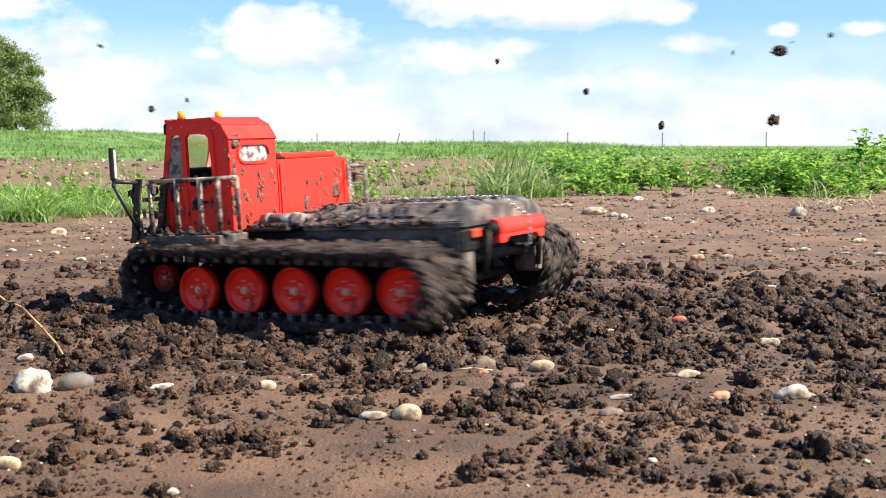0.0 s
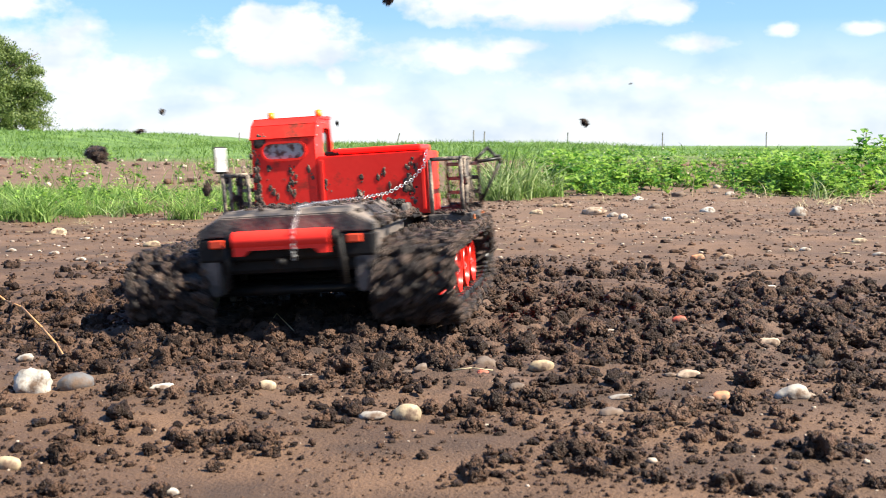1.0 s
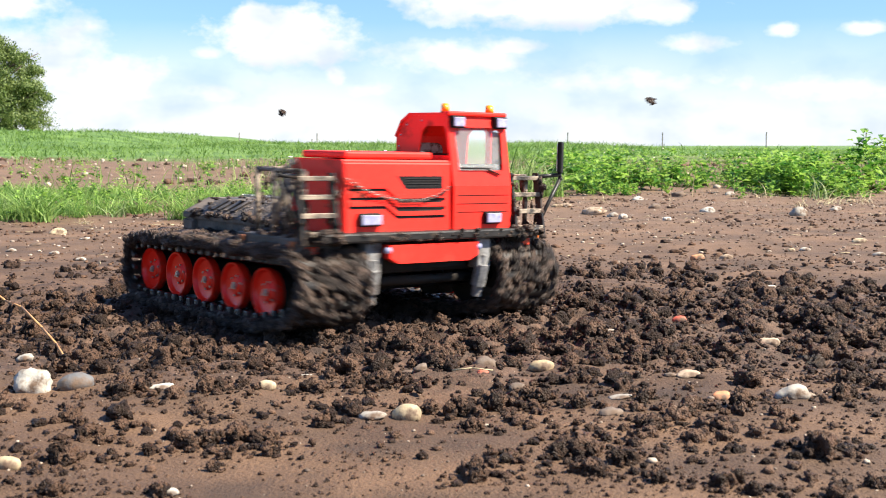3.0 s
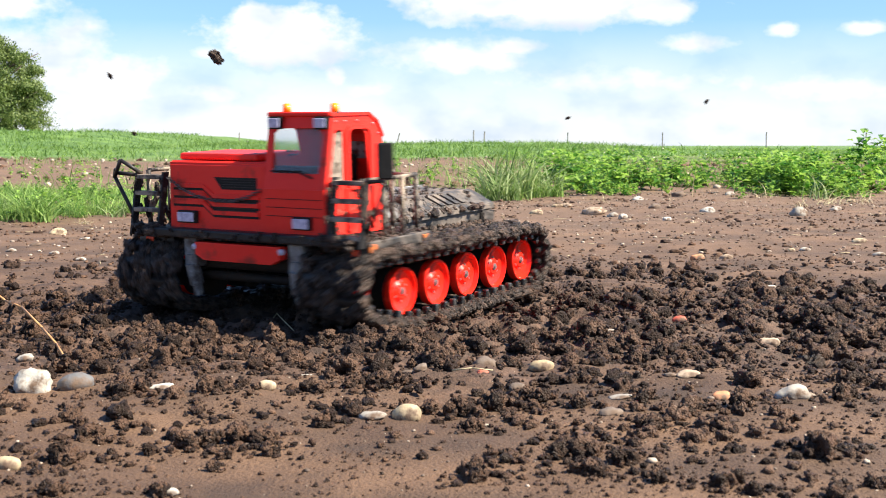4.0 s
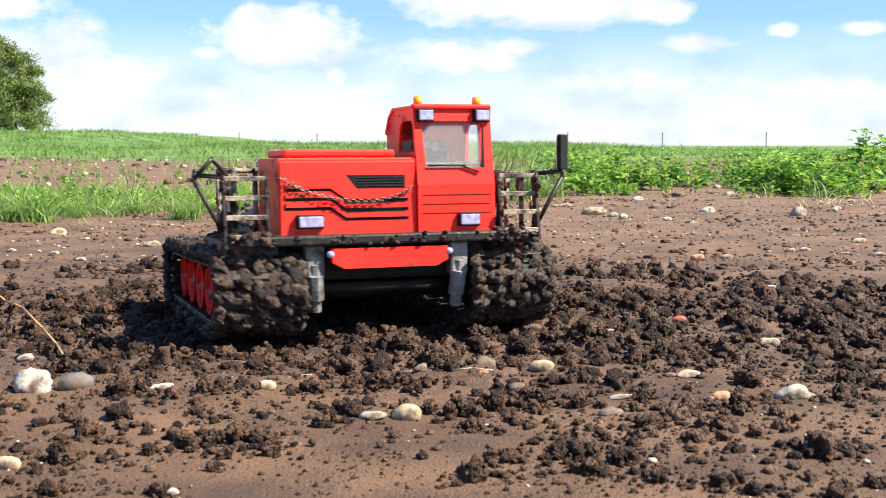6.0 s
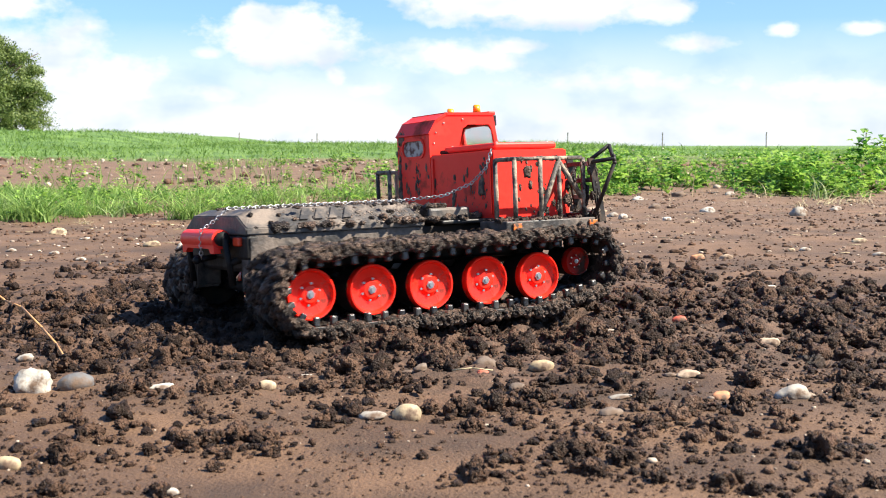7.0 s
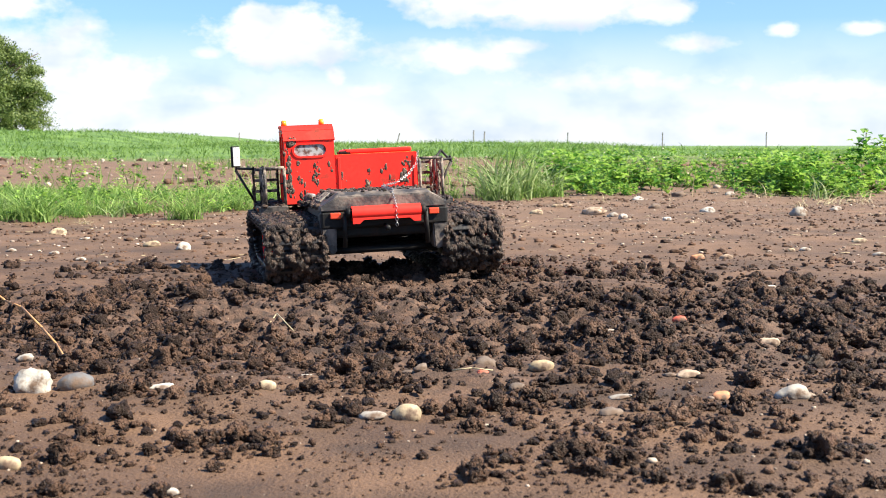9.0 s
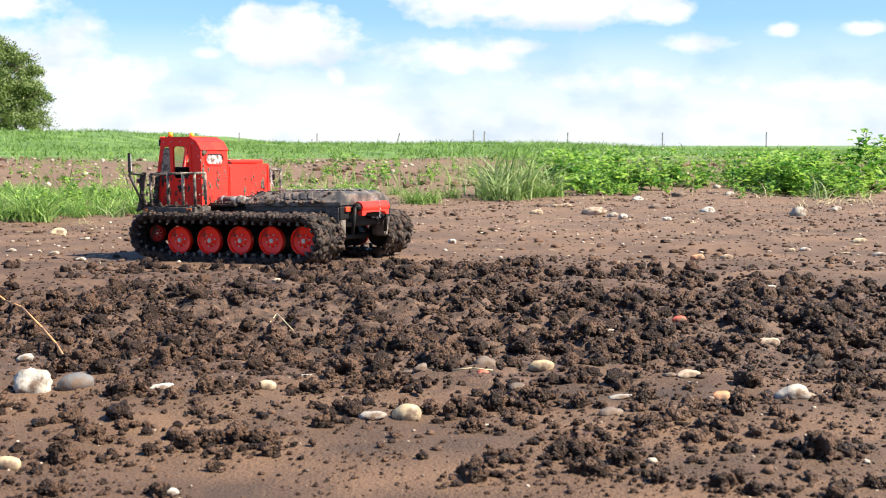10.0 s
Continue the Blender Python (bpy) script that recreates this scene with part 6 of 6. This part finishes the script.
def wheel_mesh(r, name):
    """Disc wheel, axle along y, outer face towards +y."""
    prof = ((0.000, r * 0.90), (0.000, r * 0.985), (0.001, r), (0.0115, r), (0.013, r * 0.97), (0.0128, r * 0.92), (0.0068, r * 0.83), (0.0050, r * 0.66), (0.0044, r * 0.48), (0.0085, r * 0.32), (0.0088, 0.0006))
    bm = bmesh.new()
    seg = 36
    rings = [[bm.verts.new((q * math.cos(2 * math.pi * i / seg), y, q * math.sin(2 * math.pi * i / seg))) for i in range(seg)] for y, q in prof]
    for a, b in zip(rings, rings[1:]):
        for i in range(seg):
            bm.faces.new((a[i], a[(i + 1) % seg], b[(i + 1) % seg], b[i]))
    bm.faces.new(rings[0])
    bmesh.ops.recalc_face_normals(bm, faces=bm.faces)
    bm2 = bmesh.new()
    rod(bm2, (0, 0.008, 0), (0, 0.0105, 0), r * 0.17, 6)
    rod(bm2, (0, 0.0105, 0), (0, 0.0125, 0), r * 0.09, 8)
    bm3 = bmesh.new()
    rod(bm3, (0, 0.0040, 0), (0, 0.0076, 0), r * 0.052, 6)
    bm4 = bmesh.new()
    rod(bm4, (0, -0.040, 0), (0, 0.0005, 0), r * 0.96, 28)
    out = []
    for nm, b, mt in ((name, bm, M_wheel if name == "wheel" else M_idler), ("hub_nut", bm2, M_steel), ("bolt", bm3, M_steel), ("tyre", bm4, M_hull)):
        me = bpy.data.meshes.new(nm)
        b.to_mesh(me)
        b.free()
        me.materials.append(mt)
        if nm == name:
            me.polygons.foreach_set("use_smooth", np.full(len(me.polygons), True))
            me.set_sharp_from_angle(angle=0.6)
        out.append(me)
    return out


def add_wheels():
    road, idler = wheel_mesh(WHEEL_R, "wheel"), wheel_mesh(0.021, "idler_wheel")
    for s in (1, -1):
        for i in range(6):
            meshes = road if i < 5 else idler
            u, w = (-i * PITCH, 0.0) if i < 5 else (0.081, 0.016)
            ob = new("road_wheel" if i < 5 else "idler_wheel", meshes[0])
            ob.parent = vehicle
            tagged(ob, "bright red dished road wheel" if i < 5 else "small red front idler wheel")
            for me, nm in ((meshes[1], "hub_nut"), (meshes[3], "tyre")):
                q = new(nm, me)
                q.parent = ob
            for k in range(6):
                q = new("bolt", meshes[2])
                q.parent = ob
                a, far = radians(60 * k + 18), 0.42 * (WHEEL_R if i < 5 else 0.021)
                q.matrix_local = pose(far * math.cos(a), 0, far * math.sin(a))
            WHEELS.append((ob, s, Vector((u, s * (HALF + 0.002 - (0.016 if i == 5 else 0)), w)), WHEEL_R if i < 5 else 0.021))


# belt line of a track, in (x, z): the hull of circles round the end wheels
def belt():
    pts = []
    for cu, cw, r in ((0.0, 0.0, 0.040), (-4 * PITCH, 0.0, 0.041), (0.081, 0.016, 0.040), (-4 * PITCH - 0.006, 0.006, 0.041)):
        pts += [(cu + r * math.cos(2 * math.pi * i / 90), cw + r * math.sin(2 * math.pi * i / 90)) for i in range(90)]
    pts = sorted(set(pts))

    def half(ps):
        out = []
        for p in ps:
            while len(out) > 1 and (out[-1][0] - out[-2][0]) * (p[1] - out[-2][1]) - (out[-1][1] - out[-2][1]) * (p[0] - out[-2][0]) <= 0:
                out.pop()
            out.append(p)
        return out[:-1]

    hull = np.array(half(pts) + half(pts[::-1]))
    closed = np.vstack([hull, hull[:1]])
    step = np.hypot(*np.diff(closed, axis=0).T)
    return closed, np.concatenate([[0], np.cumsum(step)])


BELT, BELT_S = belt()
BELT_LEN = BELT_S[-1]
LINKS = 46


def on_belt(s):
    """Place and angle on the belt; s grows as the belt runs counter-clockwise in (x, z)."""
    s = s % BELT_LEN
    a = np.array([np.interp((s + d) % BELT_LEN, BELT_S, BELT[:, 0]) for d in (-0.006, 0.006)])
    b = np.array([np.interp((s + d) % BELT_LEN, BELT_S, BELT[:, 1]) for d in (-0.006, 0.006)])
    return a.mean(), b.mean(), math.atan2(b[1] - b[0], a[1] - a[0])


TRACK = []


def link_mesh(seed):
    """Track link: plate, grouser and guide teeth, caked with mud; local x along the belt, -z outward."""
    pitch = BELT_LEN / LINKS
    bm = bmesh.new()
    box(bm, -pitch * 0.46, pitch * 0.46, -0.055, 0.055, -0.004, 0.0, 0.0008)
    box(bm, -0.004, 0.004, -0.055, 0.055, -0.011, -0.004, 0.001)
    me = bpy.data.meshes.new("track_link")
    bm.to_mesh(me)
    bm.free()
    me.materials.append(M_black)
    r = np.random.default_rng(seed)
    pl = [(r.uniform(-pitch * 0.5, pitch * 0.5), r.uniform(-0.052, 0.052), -r.uniform(0.004, 0.011), r.uniform(0.004, 0.0105)) for _ in range(24)]
    pl += [(r.uniform(-pitch * 0.5, pitch * 0.5), r.choice((-1, 1)) * 0.053, -r.uniform(0.000, 0.012), r.uniform(0.0030, 0.0078)) for _ in range(28)]
    v, f = scattered(SMALL, pl, r, 0.9)
    return me, mesh_np("link_mud", v, f, M_trackmud)


def add_tracks():
    kinds = [link_mesh(70 + k) for k in range(5)]
    tooth = {}
    for s in (1, -1):
        bm = bmesh.new()
        a, b = sorted((s * 0.040, s * 0.049))
        box(bm, -0.0045, 0.0045, a, b, -0.001, 0.0125, 0.0022)
        me = bpy.data.meshes.new("guide_tooth")
        bm.to_mesh(me)
        bm.free()
        me.materials.append(M_tooth)
        tooth[s] = me
    for s in (1, -1):
        for i in range(LINKS):
            a, b = kinds[(i * 3 + (i // 5)) % 5]
            ob = new("track_link", a)
            ob.parent = vehicle
            for nm, me in (("link_mud", b), ("guide_tooth", tooth[s])):
                q = new(nm, me)
                q.parent = ob
                if nm == "link_mud":
                    tagged(q, kind="stuff")
            TRACK.append((ob, s, i * BELT_LEN / LINKS))
    tagged(TRACK[0][0], "black track link caked with dark mud")


add_hull()
add_cab()
add_hood()
add_bumpers()
add_deck()
add_walkways()
add_spatter()
add_chain(((-0.036, -0.143, 0.184), (-0.042, -0.138, 0.160), (-0.056, -0.118, 0.138), (-0.085, -0.085, 0.121), (-0.140, -0.050, 0.1165), (-0.210, -0.030, 0.1160), (-0.300, -0.020, 0.1160), (-0.398, -0.018, 0.1150), (-0.418, -0.018, 0.100), (-0.440, -0.018, 0.086), (-0.4415, -0.018, 0.066), (-0.4415, -0.018, 0.044)), "thin steel chain draped over the deck", M_steel)
add_chain(((0.1065, -0.140, 0.160), (0.1085, -0.115, 0.146), (0.1095, -0.085, 0.136), (0.1100, -0.050, 0.130), (0.1100, -0.015, 0.130), (0.1085, 0.015, 0.137), (0.1070, 0.036, 0.148)), "thin dull chain hung across the grille", M_dull)
add_wheels()
add_tracks()

# ---- clods thrown up by the tracks: seconds, direction (px, py), distance, size, sideways and upward speed ----
FLYING = (
    (0.0, 178, 82, 1.8, 0.0045, -1.2, 0.6), (0.0, 268, 193, 1.8, 0.005, -1.1, 0.2), (0.0, 331, 177, 1.7, 0.003, -0.9, 0.4), (0.0, 880, 109, 1.7, 0.006, 0.6, 0.5),
    (0.0, 1037, 162, 1.8, 0.006, 1.0, 0.3), (0.0, 1170, 223, 1.8, 0.005, 1.2, -0.3), (0.0, 1380, 90, 1.6, 0.011, 1.3, 0.2), (0.0, 1369, 212, 1.7, 0.010, 1.5, -0.5),
    (0.0, 1297, 94, 1.8, 0.003, 1.3, 0.4), (0.0, 1402, 75, 1.8, 0.003, 1.4, 0.5), (0.0, 1470, 63, 1.7, 0.004, 1.5, 0.4), (0.5, 551, 205, 1.8, 0.006, -0.5, 0.6), (0.5, 720, 49, 1.8, 0.004, 0.3, 0.8), (0.5, 1033, 71, 1.8, 0.006, 0.9, 0.5), (0.5, 1302, 99, 1.7, 0.006, 1.2, 0.4), (0.5, 1382, 64, 1.7, 0.004, 1.3, 0.5), (0.5, 1391, 170, 1.7, 0.003, 1.2, 0.2),
    (0.5, 974, 170, 1.8, 0.005, 1.0, 0.4), (1.0, 686, 8, 1.6, 0.012, 0.3, 0.9), (1.0, 265, 187, 1.8, 0.005, -1.0, 0.5),
    (1.0, 272, 233, 1.8, 0.006, -1.2, 0.1), (1.0, 170, 272, 1.6, 0.022, -1.3, 0.0), (1.0, 350, 320, 1.6, 0.010, -0.8, 0.8), (1.0, 596, 216, 1.8, 0.004, -0.3, 1.0),
    (1.0, 1031, 221, 1.7, 0.008, 1.1, 0.3), (1.0, 1105, 152, 1.8, 0.002, 1.2, 0.4), (1.0, 1400, 630, 1.5, 0.014, 1.4, -0.8), (1.0, 1115, 800, 1.2, 0.012, 0.8, -0.6),
    (1.5, 174, 207, 1.6, 0.014, -1.2, 0.4), (1.5, 1047, 224, 1.8, 0.006, 1.0, 0.5), (1.5, 33, 10, 1.7, 0.006, -1.4, 0.4), (2.0, 1222, 28, 1.7, 0.008, 1.0, 0.5),
    (2.0, 1270, 82, 1.8, 0.004, 1.1, 0.5), (2.0, 1168, 210, 1.8, 0.004, 1.1, 0.2), (2.0, 1314, 204, 1.8, 0.005, 1.2, 0.2), (2.0, 1130, 330, 1.7, 0.009, 1.3, 0.1), (2.5, 180, 226, 1.7, 0.005, -1.1, 0.4), (2.5, 120, 178, 1.8, 0.003, -1.1, 0.5),
    (2.5, 1501, 147, 1.7, 0.007, 1.4, 0.2), (2.5, 1316, 243, 1.8, 0.005, 1.3, -0.2), (2.5, 1432, 206, 1.8, 0.003, 1.3, 0.2), (2.5, 1463, 184, 1.8, 0.003, 1.4, 0.2),
    (2.5, 85, 368, 1.6, 0.010, -1.4, 0.0), (3.0, 500, 200, 1.8, 0.006, -0.6, 0.6), (3.0, 1150, 180, 1.8, 0.007, 1.2, 0.3), (3.4, 240, 190, 1.7, 0.007, -1.0, 0.4),
    (3.4, 1020, 150, 1.7, 0.006, 0.9, 0.6), (4.0, 204, 138, 1.7, 0.005, -1.0, 0.4), (4.0, 386, 108, 1.7, 0.013, -0.8, 0.5), (4.0, 243, 240, 1.7, 0.004, -1.0, 0.3), (4.0, 992, 215, 1.8, 0.003, 1.0, 0.4), (4.0, 1250, 180, 1.8, 0.005, 1.2, 0.3),
    (4.5, 1062, 238, 1.7, 0.007, 1.0, 0.0), (4.5, 990, 415, 1.6, 0.008, 1.1, 0.4), (4.5, 1085, 492, 1.6, 0.010, 1.3, 0.0), (4.7, 440, 183, 1.7, 0.008, -0.7, 0.5),
    (4.7, 1180, 80, 1.7, 0.005, 1.1, 0.5), (5.0, 1376, 149, 1.8, 0.003, 0.5, -0.6), (9.0, 905, 420, 2.4, 0.006, 0.8, 0.4), (9.5, 790, 395, 2.7, 0.007, 1.0, 0.5), (10.0, 745, 380, 2.9, 0.006, 0.9, 0.5),
)
CLUMPS = [mesh_np("mud_lump", *crumbly(500 + k, 3, 24, 0.12, 0.34), M_trackmud) for k in range(5)]
FLIGHT = []
for k, (t, px, py, far, size, side, rise) in enumerate(FLYING):
    ob = tagged(new("flying_mud_lump", CLUMPS[k % 5]), "dark lump of mud thrown up by the tracks", "mud lump", "thrown mud lumps")
    ob.scale = (size * 0.7, size * 0.5, size * (0.55 + 0.3 * (k % 3)))
    FLIGHT.append((ob, t, px, py, far, side, rise, k))


# ---- what moves ----
def course():
    """The vehicle's centre and heading, dense in time."""
    rows = np.array(COURSE)
    t, x, y, z, pi, ro, yaw = rows.T
    a = np.radians(yaw)
    cx, cy = x - 0.17 * np.cos(a), y - 0.17 * np.sin(a)
    T = np.arange(0, 301) / 30.0

    def glide(v, turning=False):
        m = np.zeros(len(t))
        d = np.diff(v) / np.diff(t)
        w1, w2 = np.diff(t)[1:], np.diff(t)[:-1]
        m[1:-1] = (d[:-1] * w1 + d[1:] * w2) / (w1 + w2)
        m[0], m[-1] = d[0], d[-1]
        m[np.isclose(t, 5.0) | np.isclose(t, 5.5)] = 0
        if not turning:
            for a, b in ((2.7, 3.8), (5.7, 6.8)):
                i = int(np.argmin(np.abs(t - a)))
                m[i] = m[i + 1] = d[i]
        i = np.clip(np.searchsorted(t, T, side="right") - 1, 0, len(t) - 2)
        h = t[i + 1] - t[i]
        s = (T - t[i]) / h
        return (2 * s**3 - 3 * s**2 + 1) * v[i] + (s**3 - 2 * s**2 + s) * h * m[i] + (-2 * s**3 + 3 * s**2) * v[i + 1] + (s**3 - s**2) * h * m[i + 1]

    out = [glide(v) for v in (cx, cy, z, pi, ro)] + [glide(yaw, True)]
    a = np.radians(out[5])
    return T, out[0] + 0.17 * np.cos(a), out[1] + 0.17 * np.sin(a), out[2], out[3], out[4], out[5]


def motions():
    T, x, y, z, pi, ro, yaw = course()
    walk(vehicle, [(T[i], pose(x[i], y[i], z[i], ro[i], pi[i], yaw[i])) for i in range(len(T))])
    a = np.unwrap(np.radians(yaw))
    turn = np.gradient(a, T)
    mx, my = x - 0.17 * np.cos(a), y - 0.17 * np.sin(a)
    ahead = np.gradient(mx, T) * np.cos(a) + np.gradient(my, T) * np.sin(a)
    run = {}
    for s in (1, -1):
        pace = np.clip(ahead - s * turn * 0.16, -1.25, 1.25)
        run[s] = np.concatenate([[0], np.cumsum((pace[1:] + pace[:-1]) / 2 / 30.0)])
    for ob, s, at, r in WHEELS:
        flip = pose(*at, 0, 0, 0) if s > 0 else pose(*at, 0, 0, 180)
        rows = []
        for i in range(len(T)):
            deg = math.degrees(run[s][i] / max(r, WHEEL_R)) * s
            rows.append((T[i], flip @ pose(0, 0, 0, 0, deg, 0)))
        walk(ob, rows)
    for ob, s, start in TRACK:
        rows = []
        for i in range(len(T)):
            u, w, ang = on_belt(start - run[s][i])
            m = Matrix(((math.cos(ang), 0, -math.sin(ang), u), (0, 1, 0, s * 0.171), (math.sin(ang), 0, math.cos(ang), w), (0, 0, 0, 1)))
            rows.append((T[i], m))
        walk(ob, rows)
    for ob, t, px, py, far, side, rise, k in FLIGHT:
        rx, up = (px - 784) / FOCAL, (441 - py) / FOCAL
        p = Vector((rx, math.cos(TILT) + up * math.sin(TILT), -math.sin(TILT) + up * math.cos(TILT))) * far + Vector((0, 0, EYE))
        rows = []
        vy = 0.15 * math.sin(k * 1.9)

        def where(d):
            return Vector((p.x + side * d, p.y + vy * d, p.z + rise * d - 4.9 * d * d))

        lo = hi = 0.0
        while where(lo).z > height(where(lo).x, where(lo).y, False) and t + lo > 0:
            lo -= 1 / 60
        while where(hi).z > height(where(hi).x, where(hi).y, False) and t + hi < 10:
            hi += 1 / 60
        steps = np.linspace(lo, hi, 9)
        spins = [pose(0, 0, 0, 70 * j, 40 * j, 55 * j + 30 * k) for j in range(9)]
        if t + lo > 0.04:
            rows.append((0.0, Matrix.Translation(where(lo)) @ spins[0]))
        for d, m in zip(steps, spins):
            rows.append((max(0.0, t + d), Matrix.Translation(where(d)) @ m))
        if t + hi < 9.95:
            rows.append((10.0, Matrix.Translation(where(hi)) @ spins[-1]))
        walk(ob, rows)


motions()
